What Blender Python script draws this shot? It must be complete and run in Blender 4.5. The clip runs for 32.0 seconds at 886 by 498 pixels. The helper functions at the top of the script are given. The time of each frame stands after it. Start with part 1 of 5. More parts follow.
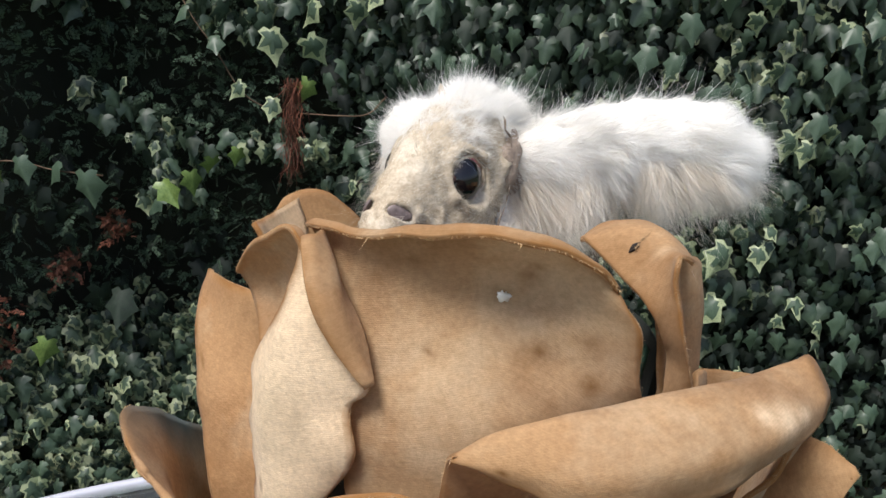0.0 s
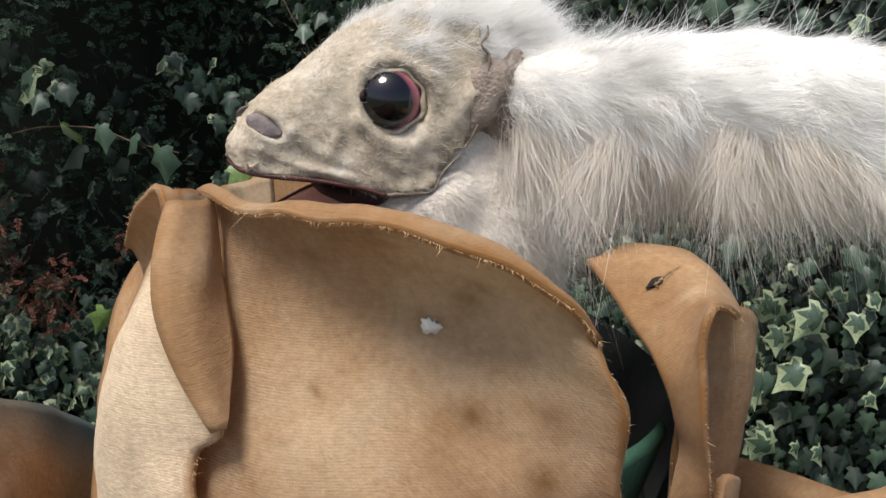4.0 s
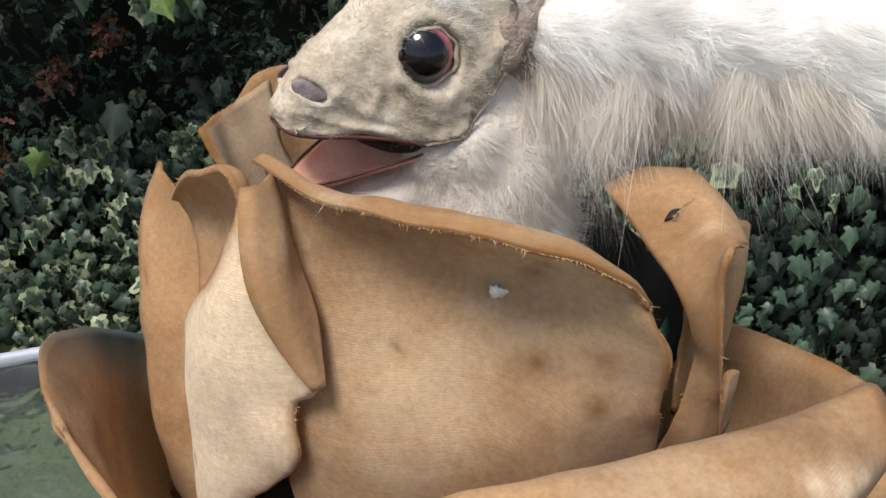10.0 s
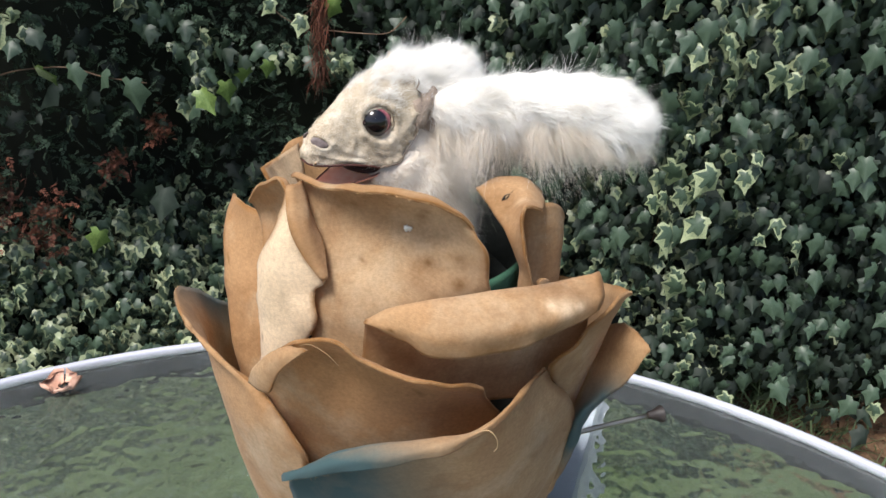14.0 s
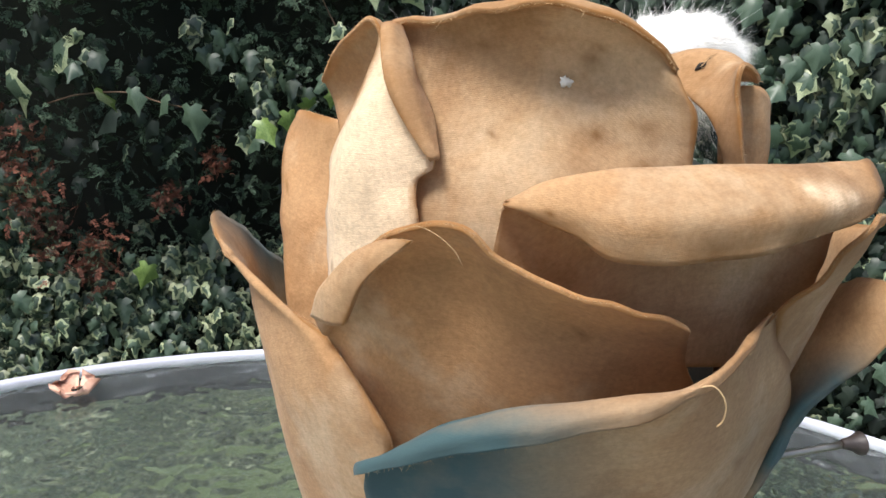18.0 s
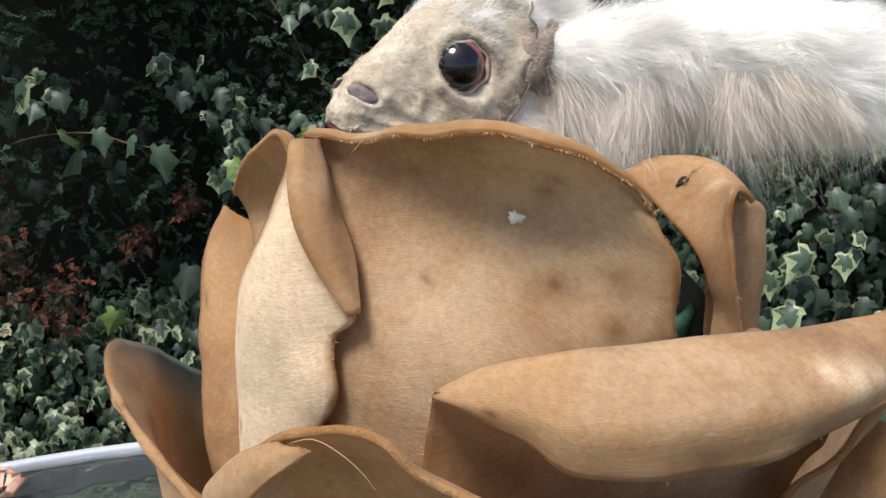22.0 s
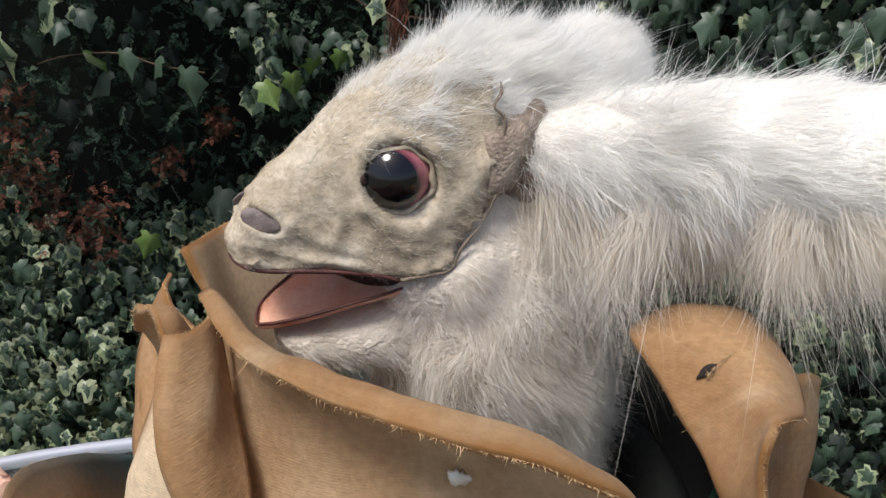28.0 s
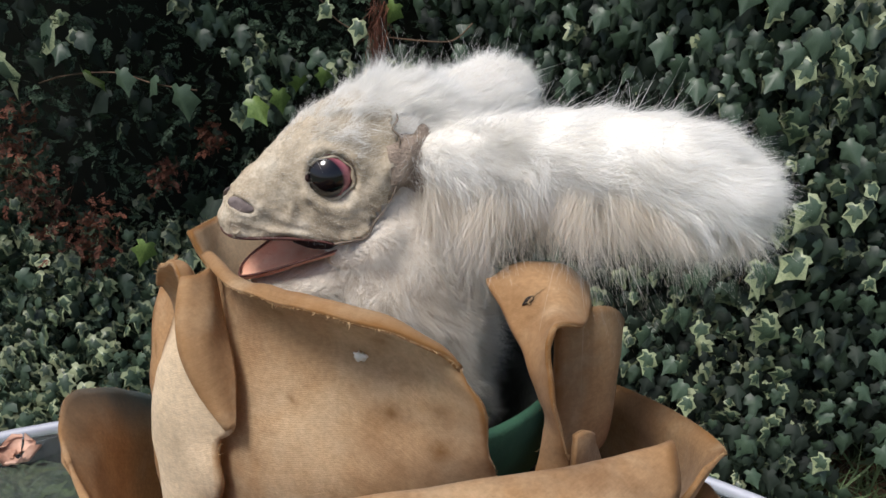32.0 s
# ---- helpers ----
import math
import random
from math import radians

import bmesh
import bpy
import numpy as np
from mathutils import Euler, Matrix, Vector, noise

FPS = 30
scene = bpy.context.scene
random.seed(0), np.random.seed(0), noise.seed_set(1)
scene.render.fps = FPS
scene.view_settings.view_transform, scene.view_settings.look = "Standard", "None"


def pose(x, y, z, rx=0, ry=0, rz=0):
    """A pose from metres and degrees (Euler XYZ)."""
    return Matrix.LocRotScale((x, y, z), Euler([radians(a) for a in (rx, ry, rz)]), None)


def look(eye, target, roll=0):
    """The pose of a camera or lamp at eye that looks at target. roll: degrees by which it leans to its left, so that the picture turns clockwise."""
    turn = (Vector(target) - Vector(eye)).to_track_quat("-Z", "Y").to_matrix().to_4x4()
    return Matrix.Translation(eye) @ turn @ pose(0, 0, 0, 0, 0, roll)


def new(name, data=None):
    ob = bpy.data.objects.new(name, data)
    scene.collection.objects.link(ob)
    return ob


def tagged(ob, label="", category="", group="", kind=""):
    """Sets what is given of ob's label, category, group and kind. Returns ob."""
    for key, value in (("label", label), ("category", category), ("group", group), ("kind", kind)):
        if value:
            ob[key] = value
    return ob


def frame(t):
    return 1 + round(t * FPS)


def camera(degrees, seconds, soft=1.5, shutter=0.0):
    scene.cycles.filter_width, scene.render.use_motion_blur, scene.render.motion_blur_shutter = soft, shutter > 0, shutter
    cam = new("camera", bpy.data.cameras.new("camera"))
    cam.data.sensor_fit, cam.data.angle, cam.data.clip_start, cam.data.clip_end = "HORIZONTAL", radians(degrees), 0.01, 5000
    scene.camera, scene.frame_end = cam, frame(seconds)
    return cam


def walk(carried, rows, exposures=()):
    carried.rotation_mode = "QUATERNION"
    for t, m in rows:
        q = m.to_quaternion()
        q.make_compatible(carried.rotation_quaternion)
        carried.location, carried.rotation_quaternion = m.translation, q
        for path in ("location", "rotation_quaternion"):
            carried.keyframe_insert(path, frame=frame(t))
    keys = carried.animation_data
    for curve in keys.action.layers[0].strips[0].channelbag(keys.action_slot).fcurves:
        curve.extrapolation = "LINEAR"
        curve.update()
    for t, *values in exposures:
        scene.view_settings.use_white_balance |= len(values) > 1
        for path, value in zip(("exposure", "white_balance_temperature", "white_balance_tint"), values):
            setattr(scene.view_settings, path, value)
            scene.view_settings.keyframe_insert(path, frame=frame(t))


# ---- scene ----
cam = camera(58.5, 32.0)
PATH = [
    (0, (-0.0154, -0.1536, 0.9617), (0.0152, 0.3089, 0.7743), 1.17),
    (0.5, (-0.0039, -0.1378, 0.9532), (-0.0019, 0.3283, 0.7721), 1.34),
    (1, (0.0067, -0.1145, 0.9469), (-0.0304, 0.3477, 0.7600), 3.01),
    (1.5, (0.0023, -0.1074, 0.9466), (-0.0359, 0.3503, 0.7491), 4.92),
    (2, (0.0007, -0.0951, 0.9472), (-0.0230, 0.3636, 0.7496), 6.39),
    (2.5, (0.0003, -0.0804, 0.9482), (-0.0142, 0.3780, 0.7489), 7.31),
    (3, (0.0036, -0.0770, 0.9431), (-0.0137, 0.3795, 0.7397), 6.76),
    (3.5, (0.0114, -0.0886, 0.9385), (-0.0129, 0.3777, 0.7596), 6.54),
    (5.5, (0.0046, -0.1436, 0.9704), (-0.0007, 0.3128, 0.7660), 3.15),
    (6, (-0.0183, -0.1274, 0.9755), (0.0011, 0.3141, 0.7415), 3.84),
    (6.5, (-0.0207, -0.1180, 0.9753), (0.0098, 0.3141, 0.7257), 4.64),
    (7, (-0.0205, -0.1142, 0.9784), (0.0162, 0.3070, 0.7116), 5.03),
    (7.5, (-0.0171, -0.1084, 0.9924), (0.0251, 0.2936, 0.6980), 4.79),
    (8, (-0.0154, -0.1120, 0.9929), (0.0250, 0.2814, 0.6869), 5.23),
    (8.5, (-0.0113, -0.1127, 0.9926), (0.0225, 0.2848, 0.6911), 5.19),
    (9, (-0.0095, -0.1139, 0.9888), (0.0205, 0.2858, 0.6899), 5.37),
    (9.5, (-0.0103, -0.1123, 0.9801), (0.0185, 0.2907, 0.6856), 5.35),
    (10, (-0.0096, -0.1083, 0.9679), (0.0192, 0.3008, 0.6818), 5.60),
    (10.5, (-0.0085, -0.1032, 0.9622), (0.0197, 0.3120, 0.6850), 5.28),
    (11, (0.0005, -0.1021, 0.9667), (0.0252, 0.3215, 0.7022), 4.59),
    (11.5, (0.0104, -0.1343, 0.9957), (0.0256, 0.3045, 0.7565), 2.96),
    (12, (0.0251, -0.1590, 1.0106), (0.0380, 0.2852, 0.7815), 1.83),
    (12.5, (0.0308, -0.1836, 1.0203), (0.0433, 0.2596, 0.7891), 0.19),
    (13, (0.0158, -0.2058, 1.0232), (0.0354, 0.2314, 0.7814), 0.35),
    (13.5, (0.0117, -0.2213, 1.0194), (0.0304, 0.2147, 0.7755), 1.74),
    (14, (0.0124, -0.2375, 1.0127), (0.0219, 0.1988, 0.7688), 2.22),
    (14.5, (0.0099, -0.2596, 1.0012), (0.0007, 0.1788, 0.7608), 1.85),
    (16.5, (-0.0080, -0.2496, 0.9475), (-0.0249, 0.2033, 0.7363), 1.88),
    (17, (-0.0112, -0.2178, 0.9358), (-0.0320, 0.2372, 0.7295), 2.81),
    (17.5, (-0.0113, -0.1975, 0.9287), (-0.0346, 0.2591, 0.7263), 2.76),
    (18, (-0.0096, -0.1796, 0.9284), (-0.0336, 0.2778, 0.7280), 2.24),
    (18.5, (-0.0066, -0.1724, 0.9294), (-0.0282, 0.2868, 0.7327), 2.12),
    (19, (-0.0077, -0.1668, 0.9348), (-0.0285, 0.2918, 0.7368), 1.91),
    (19.5, (-0.0039, -0.1571, 0.9366), (-0.0236, 0.3029, 0.7416), 1.60),
    (20, (-0.0043, -0.1493, 0.9375), (-0.0221, 0.3120, 0.7454), 1.82),
    (20.5, (-0.0043, -0.1450, 0.9374), (-0.0220, 0.3171, 0.7473), 1.92),
    (21, (-0.0048, -0.1441, 0.9378), (-0.0224, 0.3184, 0.7488), 1.86),
    (21.5, (-0.0042, -0.1412, 0.9388), (-0.0216, 0.3224, 0.7523), 2.00),
    (22, (-0.0018, -0.1386, 0.9393), (-0.0180, 0.3246, 0.7518), 1.93),
    (22.5, (-0.0024, -0.1377, 0.9389), (-0.0184, 0.3255, 0.7512), 1.99),
    (23, (-0.0014, -0.1363, 0.9409), (-0.0172, 0.3271, 0.7537), 1.96),
    (23.5, (0.0013, -0.1286, 0.9547), (-0.0135, 0.3309, 0.7582), 1.50),
    (24, (0.0108, -0.1186, 0.9664), (-0.0009, 0.3156, 0.7187), 2.70),
    (24.5, (0.0079, -0.1207, 0.9684), (-0.0065, 0.3118, 0.7180), 2.36),
    (25, (0.0094, -0.1224, 0.9671), (-0.0066, 0.3121, 0.7201), 2.69),
    (25.5, (0.0122, -0.1195, 0.9695), (-0.0060, 0.3147, 0.7221), 2.43),
    (26, (0.0155, -0.1169, 0.9731), (-0.0048, 0.3184, 0.7279), 2.19),
    (26.5, (0.0150, -0.1010, 0.9717), (-0.0068, 0.3359, 0.7296), 2.22),
    (28.5, (0.0094, -0.0827, 0.9648), (-0.0395, 0.3483, 0.7161), 1.23),
    (29, (0.0104, -0.0833, 0.9657), (-0.0397, 0.3484, 0.7184), 1.20),
    (29.5, (0.0124, -0.0843, 0.9684), (-0.0360, 0.3474, 0.7209), 1.49),
    (30, (0.0138, -0.0873, 0.9694), (-0.0327, 0.3454, 0.7231), 1.71),
    (30.5, (0.0168, -0.0897, 0.9726), (-0.0267, 0.3442, 0.7279), 1.74),
    (31, (0.0216, -0.0946, 0.9773), (-0.0190, 0.3405, 0.7344), 1.11),
    (31.5, (0.0259, -0.1064, 0.9815), (-0.0130, 0.3296, 0.7397), 1.09),
    (32, (0.0329, -0.1393, 0.9897), (-0.0064, 0.2968, 0.7483), 1.27),
]
EXPOSURE = [(0, 0.5), (2, 0.45), (3, 0.34), (3.5, 0.33), (7, 0.36), (10, 0.36), (11.5, 0.30), (12.5, 0.42), (14.0, 0.7), (14.5, 0.74), (16.5, 0.95), (17.5, 0.95), (19, 0.92), (20, 0.6), (22, 0.55), (23, 0.55), (24, 0.58), (26, 0.42), (28.5, 0.17), (32, 0.15)]
walk(cam, [(t, look(eye, target, roll)) for t, eye, target, roll in PATH], EXPOSURE)

# ---- light ----
world = bpy.data.worlds.new("sky")
scene.world = world
world.use_nodes = True
wn = world.node_tree.nodes
sky = wn.new("ShaderNodeTexSky")
sky.sky_type, sky.sun_disc = "NISHITA", False
sky.sun_elevation, sky.sun_rotation = radians(67), radians(230)
sky.air_density, sky.dust_density, sky.ozone_density = 1.0, 3.0, 1.0
world.node_tree.links.new(sky.outputs[0], wn["Background"].inputs[0])
wn["Background"].inputs[1].default_value = 0.12
sun = new("sun", bpy.data.lights.new("sun", "SUN"))
sun.data.energy, sun.data.angle, sun.data.color = 3.1, radians(20), (1.0, 0.98, 0.95)
sun.matrix_world = look((-0.85, -0.75, 3.5), (0, 0.1, 0.8))

TOP = 0.70          # table top
GROUND = 0.14       # lawn
AX, AY = 0.005, 0.035   # rose axis


# ---- materials ----
def material(name, rough=0.6, metallic=0.0):
    m = bpy.data.materials.new(name)
    m.use_nodes = True
    nt = m.node_tree
    b = nt.nodes["Principled BSDF"]
    b.inputs["Roughness"].default_value, b.inputs["Metallic"].default_value = rough, metallic
    return m, nt, b


def noise_tex(nt, scale, detail=4, rough=0.55, vec=None):
    n = nt.nodes.new("ShaderNodeTexNoise")
    n.inputs["Scale"].default_value, n.inputs["Detail"].default_value, n.inputs["Roughness"].default_value = scale, detail, rough
    nt.links.new(vec if vec else coords(nt), n.inputs["Vector"])
    return n.outputs["Fac"]


def coords(nt):
    n = nt.nodes.get("Texture Coordinate") or nt.nodes.new("ShaderNodeTexCoord")
    return n.outputs["Object"]


def ramp(nt, fac, stops):
    n = nt.nodes.new("ShaderNodeValToRGB")
    e = n.color_ramp.elements
    while len(e) < len(stops):
        e.new(0.5)
    for el, (p, c) in zip(e, stops):
        el.position, el.color = p, (*c, 1) if len(c) == 3 else c
    nt.links.new(fac, n.inputs[0])
    return n.outputs[0]


def mix(nt, fac, a, b, mode="MIX"):
    n = nt.nodes.new("ShaderNodeMix")
    n.data_type, n.blend_type = "RGBA", mode
    for sock, v in ((n.inputs[0], fac), (n.inputs[6], a), (n.inputs[7], b)):
        if isinstance(v, bpy.types.NodeSocket):
            nt.links.new(v, sock)
        elif isinstance(v, (int, float)):
            sock.default_value = v
        else:
            sock.default_value = (*v, 1)
    return n.outputs[2]


def math_node(nt, op, a, b=0.0, clamp=False):
    n = nt.nodes.new("ShaderNodeMath")
    n.operation, n.use_clamp = op, clamp
    for sock, v in zip(n.inputs, (a, b)):
        if isinstance(v, bpy.types.NodeSocket):
            nt.links.new(v, sock)
        else:
            sock.default_value = v
    return n.outputs[0]


def bump(nt, b, height, strength=0.3, distance=0.001):
    n = nt.nodes.new("ShaderNodeBump")
    n.inputs["Strength"].default_value, n.inputs["Distance"].default_value = strength, distance
    nt.links.new(height, n.inputs["Height"])
    nt.links.new(n.outputs[0], b.inputs["Normal"])


def attr(nt, name):
    n = nt.nodes.new("ShaderNodeAttribute")
    n.attribute_name = name
    return n.outputs["Fac"]


def cloth_material():
    """Aged tan cloth: woven grain, blotches, brown stains, a tanned margin, blue-green dye where a petal carries it."""
    m, nt, b = material("petal_cloth", 0.85)
    uv = nt.nodes.new("ShaderNodeUVMap").outputs[0]

    def stretched(sx, sy, turn=0.0):
        n = nt.nodes.new("ShaderNodeMapping")
        n.inputs["Scale"].default_value, n.inputs["Rotation"].default_value = (sx, sy, 1), (0, 0, turn)
        nt.links.new(uv, n.inputs["Vector"])
        return n.outputs[0]

    base = ramp(nt, noise_tex(nt, 24, 5, 0.6), [(0.28, (0.29, 0.175, 0.095)), (0.5, (0.38, 0.255, 0.150)), (0.72, (0.47, 0.335, 0.205))])
    base = mix(nt, math_node(nt, "MULTIPLY", attr(nt, "tone"), 0.75), base, (0.40, 0.215, 0.095))
    base = mix(nt, ramp(nt, noise_tex(nt, 52, 5, 0.65), [(0.50, (0, 0, 0)), (0.72, (0.85, 0.85, 0.85))]), base, (0.25, 0.14, 0.065))
    base = mix(nt, math_node(nt, "MULTIPLY", attr(nt, "pale"), 0.9), base, (0.82, 0.67, 0.49))
    # threads and streaks along the weave
    streak = ramp(nt, noise_tex(nt, 1.0, 4, 0.6, stretched(45, 800, 0.06)), [(0.28, (0.72, 0.68, 0.64)), (0.5, (0.98, 0.98, 0.98)), (0.72, (1.12, 1.12, 1.12))])
    base = mix(nt, 0.26, base, streak, "MULTIPLY")
    lines = nt.nodes.new("ShaderNodeTexWave")
    lines.bands_direction = "Z"
    lines.inputs["Scale"].default_value, lines.inputs["Distortion"].default_value, lines.inputs["Detail"].default_value, lines.inputs["Detail Scale"].default_value = 820, 1.5, 2, 0.15
    tilt = nt.nodes.new("ShaderNodeMapping")
    tilt.inputs["Rotation"].default_value = (0.10, 0.22, 0)
    nt.links.new(coords(nt), tilt.inputs["Vector"]), nt.links.new(tilt.outputs[0], lines.inputs["Vector"])
    lines = lines.outputs["Fac"]
    twill = noise_tex(nt, 1.0, 3, 0.6, stretched(700, 2100, 0.16))
    base = mix(nt, 0.09, base, ramp(nt, lines, [(0.1, (0.72, 0.69, 0.66)), (0.8, (1.10, 1.10, 1.10))]), "MULTIPLY")
    base = mix(nt, 0.30, base, ramp(nt, twill, [(0.32, (0.74, 0.71, 0.67)), (0.62, (1.08, 1.08, 1.08))]), "MULTIPLY")
    base = mix(nt, ramp(nt, noise_tex(nt, 34, 4, 0.6), [(0.50, (0, 0, 0)), (0.70, (0.75, 0.75, 0.75))]), base, (0.46, 0.36, 0.25))
    base = mix(nt, ramp(nt, noise_tex(nt, 19, 3, 0.5), [(0.56, (0, 0, 0)), (0.76, (0.5, 0.5, 0.5))]), base, (0.16, 0.105, 0.08))
    base = mix(nt, 0.8, base, ramp(nt, noise_tex(nt, 750, 3, 0.7), [(0.3, (0.78, 0.76, 0.73)), (0.65, (1.08, 1.08, 1.08))]), "MULTIPLY")
    blot = math_node(nt, "MULTIPLY", attr(nt, "stain"), math_node(nt, "MULTIPLY", noise_tex(nt, 260, 4, 0.65), 2.2), True)
    base = mix(nt, blot, base, (0.15, 0.075, 0.028))
    edge = math_node(nt, "MULTIPLY", attr(nt, "rim"), ramp(nt, noise_tex(nt, 45, 4, 0.65), [(0.36, (0.12, 0.12, 0.12)), (0.64, (1, 1, 1))]), True)
    base = mix(nt, edge, base, (0.235, 0.115, 0.042))
    dye = math_node(nt, "MULTIPLY", attr(nt, "dye"), math_node(nt, "ADD", noise_tex(nt, 60, 4), 0.55), True)
    base = mix(nt, dye, base, (0.050, 0.088, 0.096))
    nt.links.new(base, b.inputs["Base Color"])
    h = math_node(nt, "ADD", math_node(nt, "MULTIPLY", math_node(nt, "ADD", twill, math_node(nt, "MULTIPLY", lines, 0.12)), 0.8), noise_tex(nt, 900, 3, 0.7))
    h = math_node(nt, "ADD", h, math_node(nt, "MULTIPLY", noise_tex(nt, 1.0, 3, 0.6, stretched(150, 300, 0.3)), 0.5))
    bump(nt, b, h, 0.6, 0.00028)
    b.inputs["Specular IOR Level"].default_value = 0.12
    b.inputs["Sheen Weight"].default_value = 0.10
    # thin cloth lets part of the light through, warmer than it came
    g = nt.nodes.new("ShaderNodeGamma")
    g.inputs["Gamma"].default_value = 0.55
    nt.links.new(base, g.inputs["Color"])
    nt.links.new(mix(nt, 1.0, base, (1.48, 1.49, 1.46), "MULTIPLY"), b.inputs["Base Color"])
    tr, mx = nt.nodes.new("ShaderNodeBsdfTranslucent"), nt.nodes.new("ShaderNodeMixShader")
    nt.links.new(mix(nt, 1.0, g.outputs[0], (0.98, 0.91, 0.79), "MULTIPLY"), tr.inputs["Color"])
    mx.inputs[0].default_value = 0.40
    nt.links.new(b.outputs[0], mx.inputs[1]), nt.links.new(tr.outputs[0], mx.inputs[2]), nt.links.new(mx.outputs[0], nt.nodes["Material Output"].inputs["Surface"])
    return m


def plain(name, lo, hi, scale=60, rough=0.7, bumps=0.0, metallic=0.0, random_mix=0.0):
    m, nt, b = material(name, rough, metallic)
    c = ramp(nt, noise_tex(nt, scale, 5), [(0.3, lo), (0.7, hi)])
    if random_mix:
        g = nt.nodes.new("ShaderNodeNewGeometry")
        c = mix(nt, 1.0, c, ramp(nt, g.outputs["Random Per Island"], [(0, (1 - random_mix,) * 3), (1, (1, 1, 1))]), "MULTIPLY")
    nt.links.new(c, b.inputs["Base Color"])
    if bumps:
        bump(nt, b, noise_tex(nt, scale * 6, 4), bumps, 0.001)
    return m


CLOTH = cloth_material()
FRAY = plain("frayed_thread", (0.36, 0.22, 0.10), (0.56, 0.39, 0.22), 40, 0.9)
GREEN_FELT = plain("green_felt", (0.012, 0.05, 0.03), (0.03, 0.10, 0.055), 60, 0.9, 0.4)
# near-black lining colour that carries the shade of the hollow bud
HOLLOW_SHADE = plain("hollow_shade", (0.008, 0.011, 0.010), (0.02, 0.024, 0.02), 60, 0.95, 0.3)


def hide_material():
    """Shaved old hide: beige, crackled, with greyer and yellower patches."""
    m, nt, b = material("face_hide", 0.8)
    c = ramp(nt, noise_tex(nt, 110, 5, 0.6), [(0.3, (0.37, 0.295, 0.205)), (0.52, (0.50, 0.42, 0.315)), (0.75, (0.63, 0.565, 0.465))])
    c = mix(nt, 0.8, c, ramp(nt, noise_tex(nt, 1400, 3, 0.7), [(0.35, (0.72, 0.70, 0.67)), (0.6, (1.05, 1.05, 1.05))]), "MULTIPLY")
    c = mix(nt, 0.45, c, ramp(nt, noise_tex(nt, 330, 4, 0.7), [(0.38, (0.66, 0.62, 0.57)), (0.50, (1.02, 1.02, 1.02))]), "MULTIPLY")
    nt.links.new(c, b.inputs["Base Color"])
    h = math_node(nt, "ADD", noise_tex(nt, 240, 5, 0.7), math_node(nt, "MULTIPLY", noise_tex(nt, 1100, 3, 0.7), 0.35))
    bump(nt, b, h, 0.5, 0.0004)
    return m


SKIN = hide_material()
def fur_material(name, lo, hi, spread):
    """Fine hair that lets some light through."""
    m = plain(name, lo, hi, 70, 0.55, 0, 0, spread)
    nt = m.node_tree
    b, out = nt.nodes["Principled BSDF"], nt.nodes["Material Output"]
    tr, mx = nt.nodes.new("ShaderNodeBsdfTranslucent"), nt.nodes.new("ShaderNodeMixShader")
    nt.links.new(b.inputs["Base Color"].links[0].from_socket, tr.inputs["Color"])
    mx.inputs[0].default_value = 0.52
    nt.links.new(b.outputs[0], mx.inputs[1]), nt.links.new(tr.outputs[0], mx.inputs[2]), nt.links.new(mx.outputs[0], out.inputs["Surface"])
    return m


PALE = plain("white_flake", (0.70, 0.66, 0.58), (0.84, 0.82, 0.76), 300, 0.8)
FUR = fur_material("white_fur", (0.95, 0.93, 0.89), (0.985, 0.975, 0.955), 0.04)
FUR_GREY = fur_material("grey_white_fur", (0.87, 0.82, 0.75), (0.97, 0.945, 0.90), 0.08)
FUZZ = fur_material("hide_fuzz", (0.70, 0.62, 0.48), (0.93, 0.89, 0.81), 0.25)
FRINGE = fur_material("cream_fur", (0.86, 0.79, 0.69), (0.96, 0.92, 0.86), 0.10)
# under-fur darker than the hair, shade between the locks put into its tone
UNDERFUR = plain("under_fur", (0.74, 0.69, 0.62), (0.88, 0.85, 0.80), 160, 0.85, 0.8)
GREY_UNDER = plain("grey_under_fur", (0.60, 0.52, 0.43), (0.76, 0.69, 0.60), 140, 0.9, 0.8)
TORN = plain("torn_hide_edge", (0.10, 0.075, 0.055), (0.26, 0.20, 0.15), 200, 0.85, 0.6)
SLIT = plain("slit_shade", (0.008, 0.006, 0.005), (0.02, 0.014, 0.010), 200, 0.95)
BARE = plain("bare_hide", (0.15, 0.11, 0.085), (0.42, 0.33, 0.26), 260, 0.85, 0.9)
PINK = plain("pink_mouth", (0.82, 0.31, 0.20), (0.93, 0.57, 0.39), 130, 0.75, 0.3)
# near-black red that puts shade into the mouth; the tear duct shares it
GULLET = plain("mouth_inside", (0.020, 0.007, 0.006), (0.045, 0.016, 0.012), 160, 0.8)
MAROON = plain("dark_mouth", (0.05, 0.016, 0.012), (0.13, 0.04, 0.03), 160, 0.6, 0.3)
def eye_material():
    m, nt, b = material("eye_glass", 0.10)
    c = ramp(nt, attr(nt, "gaze"), [(0.14, (0.56, 0.22, 0.24)), (0.40, (0.26, 0.07, 0.09)), (0.52, (0.006, 0.005, 0.007))])
    nt.links.new(c, b.inputs["Base Color"])
    b.inputs["Coat Weight"].default_value = 0.25
    return m


